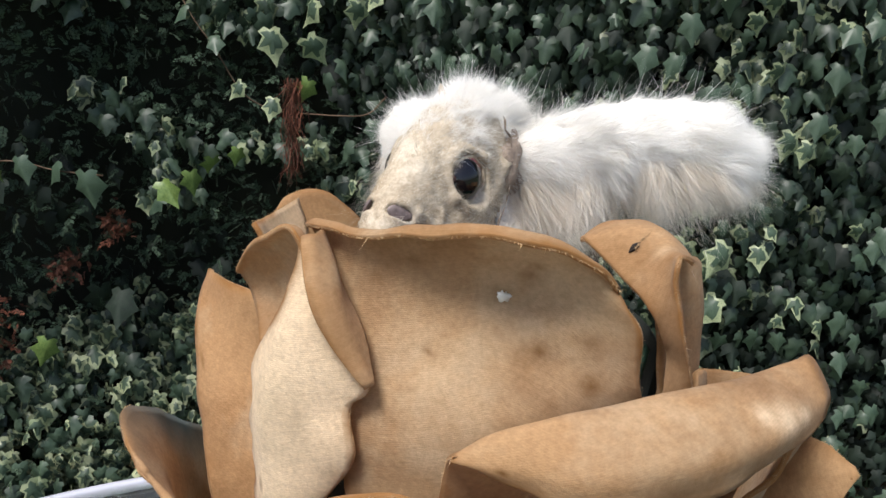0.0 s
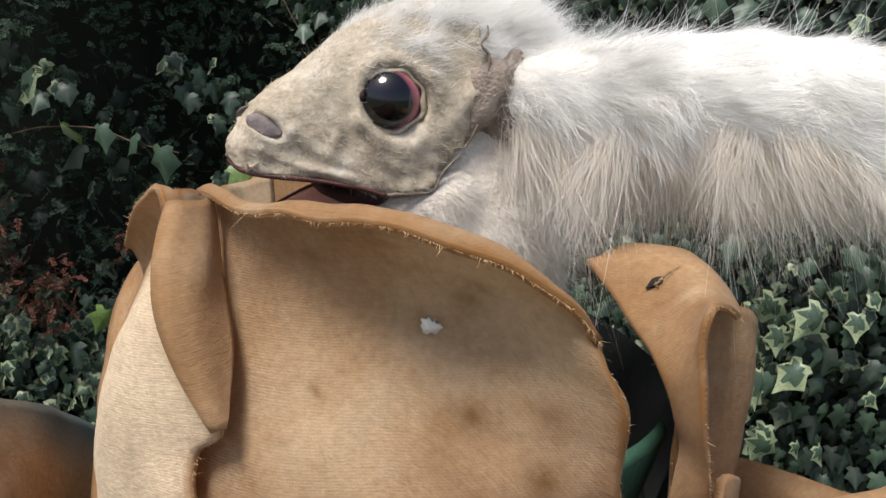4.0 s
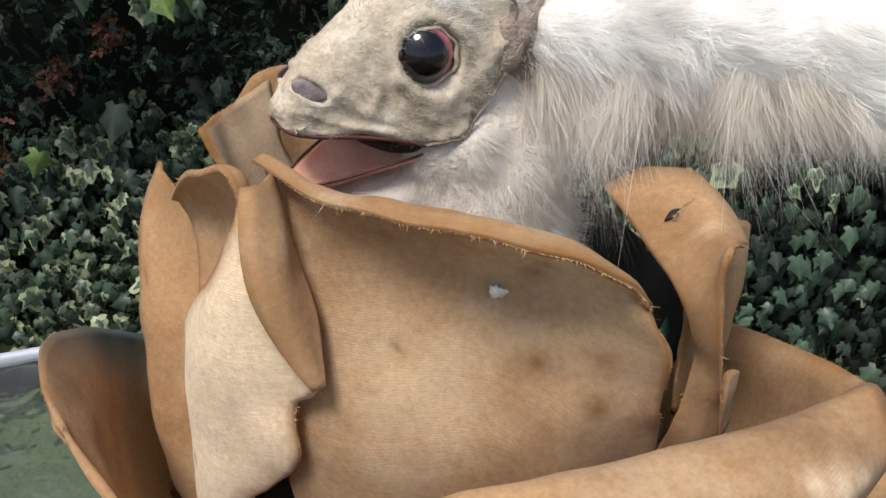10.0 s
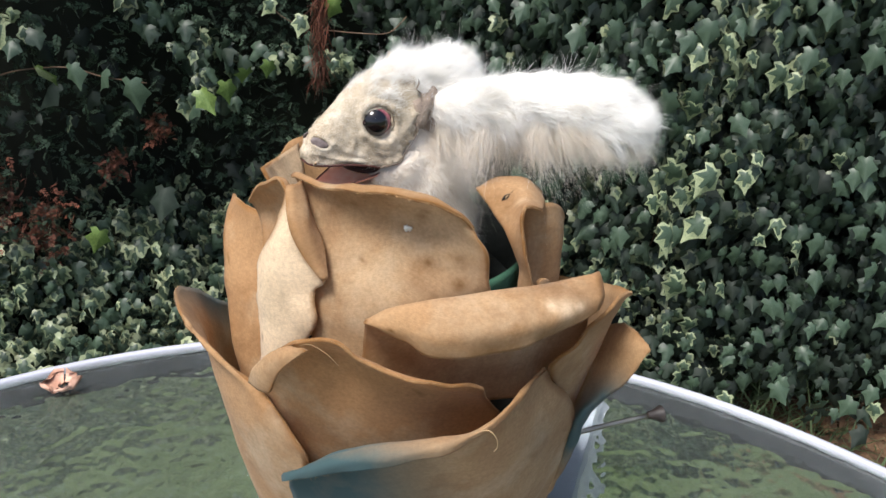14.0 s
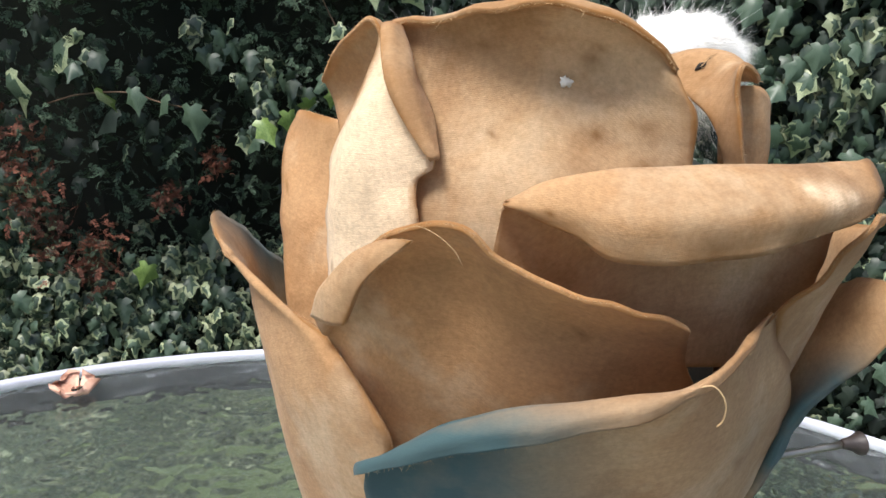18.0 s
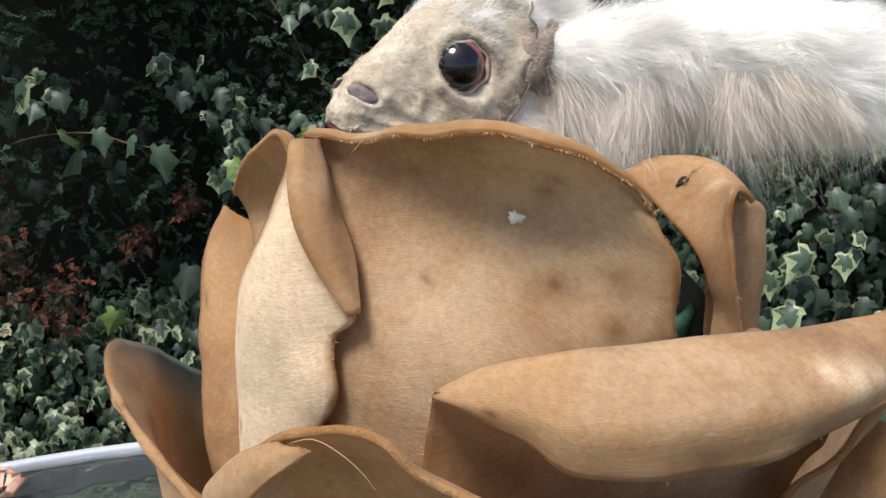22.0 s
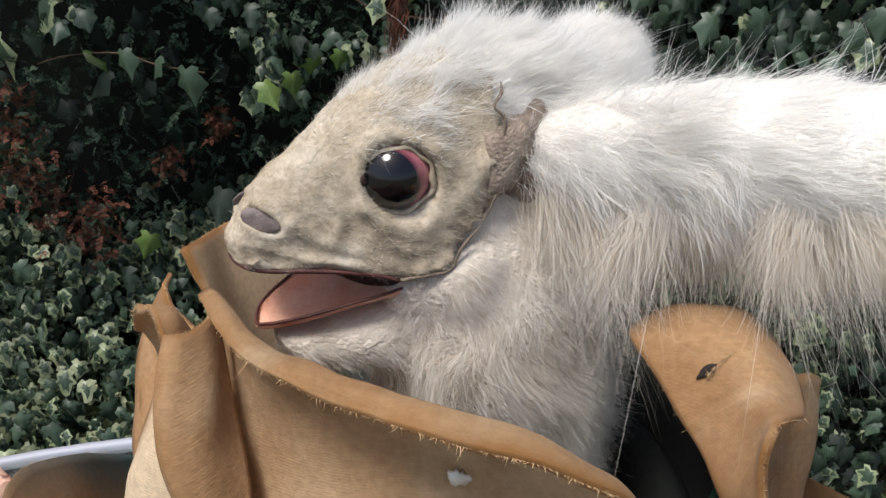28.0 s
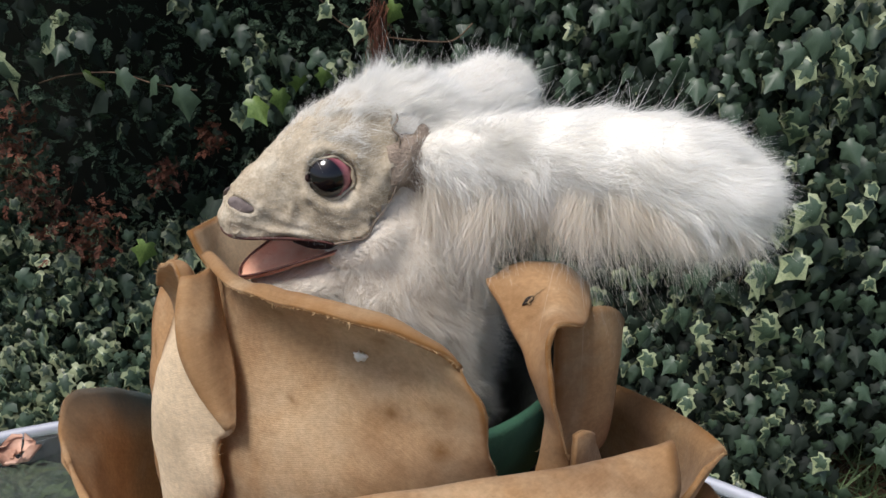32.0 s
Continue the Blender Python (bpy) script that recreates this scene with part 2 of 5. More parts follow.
EYE = eye_material()
NOSTRIL = plain("nostril_dark", (0.07, 0.048, 0.045), (0.24, 0.19, 0.18), 420, 0.55, 0.3)
RIM = plain("white_painted_metal", (0.37, 0.38, 0.44), (0.46, 0.47, 0.53), 12, 0.45, 0.05)
APRON = plain("dark_grey_paint", (0.012, 0.012, 0.014), (0.025, 0.026, 0.029), 30, 0.95)
APRON.node_tree.nodes["Principled BSDF"].inputs["Specular IOR Level"].default_value = 0.0
STEEL = plain("dull_steel", (0.20, 0.18, 0.15), (0.36, 0.33, 0.28), 90, 0.42, 0.2, 0.9)
BROWN_WOOD = plain("dark_knob", (0.022, 0.016, 0.014), (0.050, 0.036, 0.030), 120, 0.5, 0.3)
IVY = plain("ivy_leaf", (0.020, 0.043, 0.024), (0.080, 0.120, 0.076), 70, 0.48, 0, 0, 0.55)
# darker ivy green, the hedge's shade put into the colour
IVY_SHADED = plain("shaded_ivy_leaf", (0.006, 0.014, 0.008), (0.016, 0.032, 0.017), 9, 0.7, 0, 0, 0.6)
IVY_YOUNG = plain("young_ivy_leaf", (0.09, 0.155, 0.035), (0.18, 0.25, 0.07), 12, 0.45, 0, 0, 0.4)
CREAM = plain("cream_leaf_margin", (0.15, 0.20, 0.10), (0.42, 0.45, 0.27), 30, 0.45, 0, 0, 0.6)
YEW = plain("conifer_needles", (0.036, 0.068, 0.040), (0.085, 0.135, 0.078), 6, 0.85, 0, 0, 0.55)
RUST = plain("dead_needles", (0.085, 0.026, 0.013), (0.20, 0.062, 0.030), 12, 0.8, 0, 0, 0.5)
TWIG = plain("twig_bark", (0.06, 0.035, 0.02), (0.16, 0.10, 0.06), 60, 0.85, 0.4)
# near-black, the shade deep in the hedge put into the colour
SHADE = plain("hedge_shade", (0.004, 0.006, 0.003), (0.012, 0.014, 0.007), 8, 1.0)
GRASS = plain("grass_blades", (0.070, 0.120, 0.044), (0.155, 0.215, 0.095), 5, 0.6, 0, 0, 0.5)
SOIL = plain("lawn_soil", (0.045, 0.065, 0.026), (0.10, 0.125, 0.055), 7, 0.95, 0.5)
LITTER = plain("dead_leaf", (0.08, 0.042, 0.02), (0.24, 0.135, 0.07), 20, 0.85, 0, 0, 0.6)
BLOOM = plain("dried_flower", (0.40, 0.20, 0.13), (0.66, 0.42, 0.32), 120, 0.8, 0.3)


def table_glass():
    m, nt, b = material("rippled_glass", 0.06)
    b.inputs["Base Color"].default_value = (0.87, 0.93, 0.93, 1)
    b.inputs["Transmission Weight"].default_value = 0.987
    b.inputs["IOR"].default_value = 1.45
    h = math_node(nt, "ADD", noise_tex(nt, 70, 1.2, 0.5), math_node(nt, "MULTIPLY", noise_tex(nt, 130, 1), 0.22))
    bump(nt, b, h, 1.0, 0.0019)
    return m


GLASS = table_glass()


# ---- builders ----
def mesh_of(name, verts, faces, mat, smooth=True):
    me = bpy.data.meshes.new(name)
    me.from_pydata([tuple(v) for v in verts], [], faces)
    for one in mat if isinstance(mat, (list, tuple)) else [mat]:
        me.materials.append(one)
    bm = bmesh.new()
    bm.from_mesh(me)
    bmesh.ops.recalc_face_normals(bm, faces=bm.faces)
    bm.to_mesh(me)
    bm.free()
    if smooth:
        me.polygons.foreach_set("use_smooth", [True] * len(me.polygons))
    me.update()
    return me


def fast_mesh(name, verts, faces, mat, index=None, smooth=False):
    """Many alike faces (all tris or all quads) from arrays."""
    verts, faces = np.asarray(verts, np.float32), np.asarray(faces, np.int32)
    me = bpy.data.meshes.new(name)
    k = faces.shape[1]
    me.vertices.add(len(verts)), me.loops.add(faces.size), me.polygons.add(len(faces))
    me.vertices.foreach_set("co", verts.ravel())
    me.loops.foreach_set("vertex_index", faces.ravel())
    me.polygons.foreach_set("loop_start", np.arange(0, faces.size, k, dtype=np.int32))
    me.polygons.foreach_set("loop_total", np.full(len(faces), k, np.int32))
    for one in mat if isinstance(mat, (list, tuple)) else [mat]:
        me.materials.append(one)
    if index is not None:
        me.polygons.foreach_set("material_index", np.asarray(index, np.int32))
    if smooth:
        me.polygons.foreach_set("use_smooth", np.ones(len(faces), bool))
    me.update(calc_edges=True)
    return me


def thing(name, at, label, category, group="", kind=""):
    ob = new(name)
    ob.empty_display_size = 0.02
    ob.matrix_world = pose(*at)
    return tagged(ob, label, category, group, kind)


def under(name, me, parent, label="", m=None):
    """A mesh as one part under a thing or a part."""
    ob = new(name, me)
    ob.parent = parent
    if m is not None:
        ob.matrix_basis = m
    return tagged(ob, label)


def step(a, b, x):
    s = np.clip((np.asarray(x, float) - a) / (b - a), 0, 1)
    return s * s * (3 - 2 * s)


def spline(p, n):
    """Catmull-Rom through p along its first axis, n steps a span."""
    p = np.asarray(p, float)
    q = np.concatenate([[2 * p[0] - p[1]], p, [2 * p[-1] - p[-2]]])
    out = []
    for i in range(len(p) - 1):
        for s in np.linspace(0, 1, n, endpoint=False):
            a, b, c, d = q[i : i + 4]
            out.append(0.5 * (2 * b + (c - a) * s + (2 * a - 5 * b + 4 * c - d) * s * s + (3 * b - a - 3 * c + d) * s**3))
    out.append(p[-1])
    return np.array(out)


def fibres(name, roots, ways, lengths, width, mat, droop=0.3, curl=0.25, steps=3, seed=1):
    """Hairs as thin tapering ribbons."""
    rng = np.random.default_rng(seed)
    n = len(roots)
    ways = ways / np.linalg.norm(ways, axis=1)[:, None]
    side = np.cross(ways, rng.normal(size=(n, 3)))
    side /= np.linalg.norm(side, axis=1)[:, None] + 1e-9
    bend = rng.normal(size=(n, 3)) * curl
    bend[:, 2] -= droop
    V = np.empty((n, 2 * steps + 1, 3))
    for i in range(steps + 1):
        s = i / steps
        c = roots + lengths[:, None] * (ways * s + bend * s * s)
        w = width * (1 - 0.75 * s)
        if i < steps:
            V[:, 2 * i], V[:, 2 * i + 1] = c - side * w, c + side * w
        else:
            V[:, 2 * i] = c
    T = []
    for i in range(steps - 1):
        a = 2 * i
        T += [(a, a + 1, a + 3), (a, a + 3, a + 2)]
    a = 2 * (steps - 1)
    T.append((a, a + 1, a + 2))
    F = (np.array(T)[None] + (np.arange(n) * (2 * steps + 1))[:, None, None]).reshape(-1, 3)
    return fast_mesh(name, V.reshape(-1, 3), F, mat, smooth=True)


def tube(name, path, radii, mat, sides=10, steps=4):
    p, r = spline(path, steps), spline(np.asarray(radii, float)[:, None], steps)[:, 0]
    t = np.gradient(p, axis=0)
    t /= np.linalg.norm(t, axis=1)[:, None]
    ref = np.array([0.13, 0.2, 0.97]) if abs(t[0][2]) < 0.8 else np.array([1.0, 0.1, 0])
    V, Fc = [], []
    for i in range(len(p)):
        u = np.cross(t[i], ref)
        u /= np.linalg.norm(u)
        w = np.cross(t[i], u)
        for k in range(sides):
            a = 2 * math.pi * k / sides
            V.append(p[i] + r[i] * (math.cos(a) * u + math.sin(a) * w))
    for i in range(len(p) - 1):
        for k in range(sides):
            j = (k + 1) % sides
            Fc.append((i * sides + k, i * sides + j, (i + 1) * sides + j, (i + 1) * sides + k))
    Fc += [tuple(range(sides))[::-1], tuple((len(p) - 1) * sides + k for k in range(sides))]
    return mesh_of(name, V, Fc, mat)


# ---- ground and table ----
def ground():
    n, far = 40, 60.0
    g = np.concatenate([[-far], np.linspace(-3, 3, n), [far]])
    V = [(x, y, GROUND + (0.008 * noise.noise((x * 3, y * 3, 0)) if abs(x) < 3 and abs(y) < 3 else 0)) for y in g for x in g]
    k = len(g)
    F = [(j * k + i, j * k + i + 1, (j + 1) * k + i + 1, (j + 1) * k + i) for j in range(k - 1) for i in range(k - 1)]
    tagged(new("ground", mesh_of("ground", V, F, SOIL)), "mossy green garden lawn soil under the table", "lawn", kind="structure")


def lawn():
    rng = np.random.default_rng(5)
    n = 26000
    r = np.c_[rng.uniform(-1.1, 1.3, n), rng.uniform(-0.5, 1.15, n), np.full(n, GROUND)]
    w = np.c_[rng.normal(0, 0.5, (n, 2)), np.ones(n)]
    long = rng.uniform(0.03, 0.075, n)
    tall = (r[:, 0] > 0.40) & (r[:, 0] < 0.64) & (r[:, 1] > 0.64) & (r[:, 1] < 0.78)
    long[tall] *= 2.4
    me = fibres("grass", r, w, long, 0.0022, GRASS, droop=0.4, curl=0.4, steps=2, seed=6)
    tagged(new("grass", me), "short green lawn grass growing up to the hedge", "grass", kind="stuff")


def ring(name, profile, mat, sides=128, centre=(0, 0), arc=None):
    k = len(profile)
    if arc:
        V = [(r * math.cos(a), r * math.sin(a), z) for a in np.radians(np.linspace(*arc, sides)) for r, z in profile]
        F = [(i * k + j, (i + 1) * k + j, (i + 1) * k + (j + 1) % k, i * k + (j + 1) % k) for i in range(sides - 1) for j in range(k)]
        return mesh_of(name, V, F + [tuple(range(k)), tuple((sides - 1) * k + j for j in range(k))], mat)
    V = [(centre[0] + r * math.cos(a), centre[1] + r * math.sin(a), z) for a in np.linspace(0, 2 * math.pi, sides, endpoint=False) for r, z in profile]
    F = [(i * k + j, ((i + 1) % sides) * k + j, ((i + 1) % sides) * k + (j + 1) % k, i * k + (j + 1) % k) for i in range(sides) for j in range(k)]
    return mesh_of(name, V, F, mat)


TX, TY = -0.028, -0.2485     # table centre


def table():
    t = thing("garden_table", (TX, TY, 0), "round garden table with rippled glass top and white metal rim", "table")
    sides, r = 160, 0.4425
    V, F = [], []
    for z in (TOP - 0.005, TOP):
        V.append((0, 0, z))
        for q in (0.5, 1.0):
            V += [(r * q * math.cos(a), r * q * math.sin(a), z) for a in np.linspace(0, 2 * math.pi, sides, endpoint=False)]
    h = 1 + 2 * sides
    for i in range(sides):
        j = (i + 1) % sides
        F += [(0, 1 + j, 1 + i), (1 + i, 1 + j, 1 + sides + j, 1 + sides + i)]
        F += [(h, h + 1 + i, h + 1 + j), (h + 1 + i, h + 1 + sides + i, h + 1 + sides + j, h + 1 + j)]
        F.append((1 + sides + i, 1 + sides + j, h + 1 + sides + j, h + 1 + sides + i))
    under("glass_top", mesh_of("glass_top", V, F, GLASS, False), t, "greenish rippled glass").visible_shadow = False
    prof = [(0.4422, TOP + 0.0006), (0.4430, TOP + 0.0020), (0.4450, TOP + 0.0025), (0.4475, TOP + 0.001), (0.4492, TOP - 0.002), (0.4490, TOP - 0.006), (0.4440, TOP - 0.0065), (0.4422, TOP - 0.0055)]
    under("rim", ring("rim", prof, RIM), t, "white painted metal rim")
    prof = [(0.4416, TOP - 0.0075), (0.4470, TOP - 0.0075), (0.4470, TOP - 0.019), (0.4400, TOP - 0.020), (0.4396, TOP - 0.017)]
    band = ring("apron", prof, APRON)
    band.polygons.foreach_set("use_smooth", [False] * len(band.polygons))
    under("apron", band, t, "dark grey metal band under the rim")
    for k in range(4):
        a = radians(70) + k * math.pi / 2
        c, s = math.cos(a), math.sin(a)
        under("leg", tube("leg", [(0.425 * c, 0.425 * s, TOP - 0.018), (0.44 * c, 0.44 * s, 0.45), (0.46 * c, 0.46 * s, GROUND)], [0.011, 0.011, 0.012], RIM), t)
        bar = [(-0.008, -0.004), (-0.006, 0), (0.006, 0), (0.008, -0.004), (0.006, -0.010), (-0.006, -0.010)]
        V = [(r * c - w * s, r * s + w * c, TOP - 0.0065 + z) for r in (0.03, 0.20, 0.32, 0.4390) for w, z in bar]
        F = [(i * 6 + j, i * 6 + (j + 1) % 6, (i + 1) * 6 + (j + 1) % 6, (i + 1) * 6 + j) for i in range(3) for j in range(6)]
        under("spoke", mesh_of("spoke", V, F + [tuple(range(6)), tuple(range(18, 24))], RIM, False), t, "white metal bar under the glass")


# ---- the cloth rose ----
def petal(name, rows, parent, pale=0.0, dye=None, wrinkle=0.5, seed=0, label="", edges="tlr", nr=7, nc=8, stains=(), tone=0.35, dye_back=0.2, worn=()):
    """A cloth petal from rows of (angle, height, radius in mm) round the rose's axis, from its free edge down."""
    P = np.array([[(r * math.sin(radians(a)), -r * math.cos(radians(a)), z) for a, z, r in row] for row in rows]) / 1000
    P = np.stack([spline(P[:, c], nr) for c in range(P.shape[1])], 1)
    P = np.stack([spline(P[i], nc) for i in range(len(P))], 0)
    R, C = P.shape[:2]
    du, dv = np.gradient(P, axis=0), np.gradient(P, axis=1)
    N = np.cross(du, dv)
    N /= np.linalg.norm(N, axis=2)[:, :, None] + 1e-12
    su = np.cumsum(np.linalg.norm(np.diff(P, axis=0, prepend=P[:1]), axis=2), axis=0)
    sv = np.cumsum(np.linalg.norm(np.diff(P, axis=1, prepend=P[:, :1]), axis=2), axis=1)
    d = np.full((R, C), 1.0)
    if "t" in edges:
        d = np.minimum(d, su)
    if "l" in edges:
        d = np.minimum(d, sv)
    if "r" in edges:
        d = np.minimum(d, sv[:, -1:] - sv)
    for i in range(R):
        for c in range(C):
            p = P[i, c]
            w = noise.noise((p[0] * 40 + seed * 7, p[1] * 40, p[2] * 40)) * 1.5 + noise.noise((p[0] * 70 + seed * 7, p[1] * 70, p[2] * 160)) * 0.5 + noise.noise((p[0] * 150, p[1] * 150 + seed * 3, p[2] * 150)) * 0.35
            near = math.exp(-d[i, c] / 0.006)
            w = w * wrinkle + near * 1.3 * noise.noise((p[0] * 110 + seed * 5, p[1] * 110, p[2] * 110))
            P[i, c] = p + N[i, c] * w * 0.001
    thick = 0.0006
    front, back = P + N * thick, P - N * thick
    V = np.concatenate([front.reshape(-1, 3), back.reshape(-1, 3)])
    h = R * C
    F = []
    for i in range(R - 1):
        for c in range(C - 1):
            a, b, e, f = i * C + c, i * C + c + 1, (i + 1) * C + c + 1, (i + 1) * C + c
            F += [(a, b, e, f), (h + f, h + e, h + b, h + a)]
    loop = [c for c in range(C)] + [i * C + C - 1 for i in range(1, R)] + [(R - 1) * C + c for c in range(C - 2, -1, -1)] + [i * C for i in range(R - 2, 0, -1)]
    for a, b in zip(loop, loop[1:] + loop[:1]):
        F.append((b, a, h + a, h + b))
    me = mesh_of(name, V, F, CLOTH)
    layer = me.uv_layers.new(name="UVMap")
    uv = np.stack([sv, su], -1).reshape(-1, 2)
    uv = np.concatenate([uv, uv])
    idx = np.empty(len(me.loops), np.int32)
    me.loops.foreach_get("vertex_index", idx)
    layer.data.foreach_set("uv", uv[idx].ravel().astype(np.float32))
    rim = (0.75 * np.exp(-d / 0.0011) + 0.55 * np.exp(-d / 0.005)).ravel()
    pal = np.full(h, pale)
    ii, cc = np.meshgrid(np.linspace(0, 1, R), np.linspace(0, 1, C), indexing="ij")
    dy = (dye(ii, cc) if dye else np.zeros((R, C))).ravel()
    st = np.zeros((R, C))
    for v, u, size, amount in stains:
        q = P[int(v * (R - 1)), int(u * (C - 1))]
        st = np.maximum(st, amount * np.exp(-((np.linalg.norm(P - q, axis=2) * 1000 / size) ** 2)))
    st = st.ravel()
    wear = np.zeros((R, C))
    for v, u, size, amount in worn:
        q = P[int(v * (R - 1)), int(u * (C - 1))]
        wear = np.maximum(wear, amount * np.exp(-((np.linalg.norm(P - q, axis=2) * 1000 / size) ** 2)))
    pal, wear = np.maximum(pal, wear.ravel()), wear.ravel()
    for nm, val, backv in (("rim", rim, rim), ("tone", np.full(h, tone), np.full(h, tone + 0.2)), ("pale", pal, wear), ("dye", dy, dy * dye_back), ("stain", st, st)):
        me.attributes.new(nm, "FLOAT", "POINT").data.foreach_set("value", np.concatenate([val, backv]).astype(np.float32))
    ob = under("petal", me, parent, label)
    # frayed threads along the free edges
    rng = np.random.default_rng(seed + 40)
    roots, ways = [], []
    for side, line, inner in (("t", P[0], P[1]), ("l", P[:, 0], P[:, 1]), ("r", P[:, -1], P[:, -2])):
        if side not in edges:
            continue
        line, inner = line[: int(len(line) * 0.9)] if side != "t" else line, inner
        L = np.linalg.norm(np.diff(line, axis=0), axis=1).sum()
        for s in rng.uniform(0, len(line) - 1.001, int(L / 0.00009)):
            i = int(s)
            q = line[i] + (line[i + 1] - line[i]) * (s - i)
            o = line[i] - inner[i]
            o /= np.linalg.norm(o) + 1e-9
            roots.append(q), ways.append(o + rng.normal(0, 0.8, 3))
    if roots:
        roots, ways = np.array(roots), np.array(ways)
        lens = rng.gamma(1.2, 0.00016, len(roots)) + 0.00012
        under("frayed_edge", fibres("frayed_edge", roots, ways, lens, 0.00006, FRAY, 0.2, 0.6, 2, seed), ob)
    return ob


def rose():
    t = thing("cloth_rose", (AX, AY, TOP), "large tan cloth rose with curled frayed petals, standing on the table", "rose")
    # inside of the bud: lining near-black for the hollow's shade, green felt collar
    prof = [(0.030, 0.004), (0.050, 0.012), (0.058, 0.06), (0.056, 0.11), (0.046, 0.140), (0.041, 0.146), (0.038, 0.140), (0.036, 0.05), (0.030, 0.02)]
    under("bud_lining", ring("bud_lining", prof, HOLLOW_SHADE, 48), t, "near-black lining for the shade inside the bud")
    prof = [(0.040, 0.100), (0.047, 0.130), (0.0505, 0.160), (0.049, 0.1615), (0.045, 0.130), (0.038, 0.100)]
    under("back_lining", ring("back_lining", prof, HOLLOW_SHADE, 40, arc=(-22, 75)), t, "near-black lining for the shade inside the bud")
    prof = [(0.042, 0.110), (0.044, 0.145), (0.047, 0.166), (0.0455, 0.168), (0.042, 0.145), (0.039, 0.110)]
    under("collar", ring("collar", prof, GREEN_FELT, 48, arc=(-110, -25)), t, "dark green felt collar")
    front_dye = lambda v, u: np.clip(1.6 - 2.5 * u - 0.4 * np.abs(v - 0.5), 0, 1) * np.clip(3.4 - 3.6 * v, 0, 1) * np.where(v < 0.24, 0.7, 1.0) + 0.55 * np.clip(1.3 - v / 0.24, 0, 1) * np.clip(2.2 - 2.7 * u, 0, 1)
    side_dye = lambda v, u: np.clip((u - 0.45) * 5, 0, 1) * np.clip(v * 6 - 0.7, 0, 1) * np.clip(3.6 - 4.4 * v, 0, 1)
    p = petal("front_inner", [
        ((-57, 201.6, 47.4), (-30, 206.2, 51.8), (-6, 212.2, 60), (10, 208.6, 61.4), (20.2, 200, 61.5)),
        ((-57, 202.2, 45.6), (-30, 206.9, 49.9), (-6, 212.9, 57.8), (10, 209.1, 59.6), (20, 200, 61)),
        ((-56, 198.5, 44.6), (-30, 205, 47.6), (-6, 210.5, 55), (10, 207, 57.5), (20.5, 199, 61)),
        ((-50, 190, 47), (-28, 196, 47), (-4, 197, 48), (12, 196, 53), (23, 192, 65)),
        ((-40, 178, 53), (-20, 183, 52), (-3, 184, 54), (12, 184, 57), (25, 181, 64)),
        ((-32, 164, 59), (-15, 168, 60), (-1, 168, 61), (12, 168, 62), (28, 168, 63)),
        ((-30, 132, 60), (-15, 132, 61), (-1, 132, 62), (12, 132, 62), (30, 132, 61))], t, tone=0.12, seed=1, nr=10, nc=11, wrinkle=0.7,
        stains=[(0.46, 0.66, 2.2, 0.6), (0.42, 0.70, 1.5, 0.6), (0.44, 0.35, 1.2, 0.6), (0.66, 0.70, 1.3, 0.9), (0.72, 0.86, 2.4, 0.8), (0.60, 0.88, 2.6, 0.55), (0.68, 0.32, 1.0, 0.7), (0.52, 0.55, 2.2, 0.3), (0.30, 0.40, 2.6, 0.3)])
    under("pale_flake", flake("pale_flake", cyl(1, 195.6, 49.9), 0.0018, 5), p, "small white flake of lining")
    petal("left_inner", [
        ((-47, 202, 53.5), (-46, 202.5, 53.5), (-45, 202, 53.5)),
        ((-47, 194, 56), (-43, 195, 57), (-38.5, 195.5, 57.5)),
        ((-49, 187, 59), (-42, 189, 61), (-33.5, 189.5, 60)),
        ((-57, 173, 60), (-44, 180, 63.5), (-25.5, 178, 60.5)),
        ((-60, 158, 61), (-46, 166, 65.5), (-29, 172.5, 61)),
        ((-62, 143, 61), (-46, 151, 66), (-27, 163, 63)),
        ((-64, 121, 61.5), (-48, 133, 66), (-33, 151, 63)),
        ((-65, 105, 61.5), (-50, 118, 65), (-44, 135, 62))], t, pale=0.9, seed=2, nc=11, stains=[(0.75, 0.45, 0.7, 0.6)], label="pale tan petal with a rolled frayed edge")
    petal("left_scroll", [
        ((-77, 186, 59.5), (-70, 193, 57.5), (-61, 199.5, 55.5), (-51, 203.5, 55), (-44.5, 200.5, 56)),
        ((-78, 184, 57.5), (-70, 191, 54), (-61, 197, 52), (-51, 201.5, 52), (-45.5, 199, 54)),
        ((-76, 178, 55), (-69, 183, 50), (-60, 187, 48.5), (-51, 190, 49), (-46, 190, 52)),
        ((-66, 170, 56.5), (-63, 171, 52.5), (-58, 173, 51.5), (-52, 175, 52), (-47, 178, 55))], t, tone=0.8, seed=15, wrinkle=0.25, edges="tl")
    petal("left_fold", [
        ((-45.5, 203.5, 54.5), (-44, 204, 53.5), (-46, 203, 50), (-50, 202, 47)),
        ((-39.5, 197.5, 59.5), (-37.5, 198, 58.5), (-38, 198, 53), (-44, 197, 48)),
        ((-35.5, 192, 62), (-33.2, 192.5, 61.3), (-33, 192.5, 57), (-37.5, 191, 50)),
        ((-31, 186, 62.3), (-29.8, 186.5, 61.8), (-28.6, 186.6, 59.2), (-29.5, 186, 54)),
        ((-25.2, 178.6, 61.4), (-24.8, 178.9, 61.3), (-24.4, 179, 61), (-24, 179, 60.4))], t, tone=0.35, seed=16, wrinkle=0.3, edges="tl")
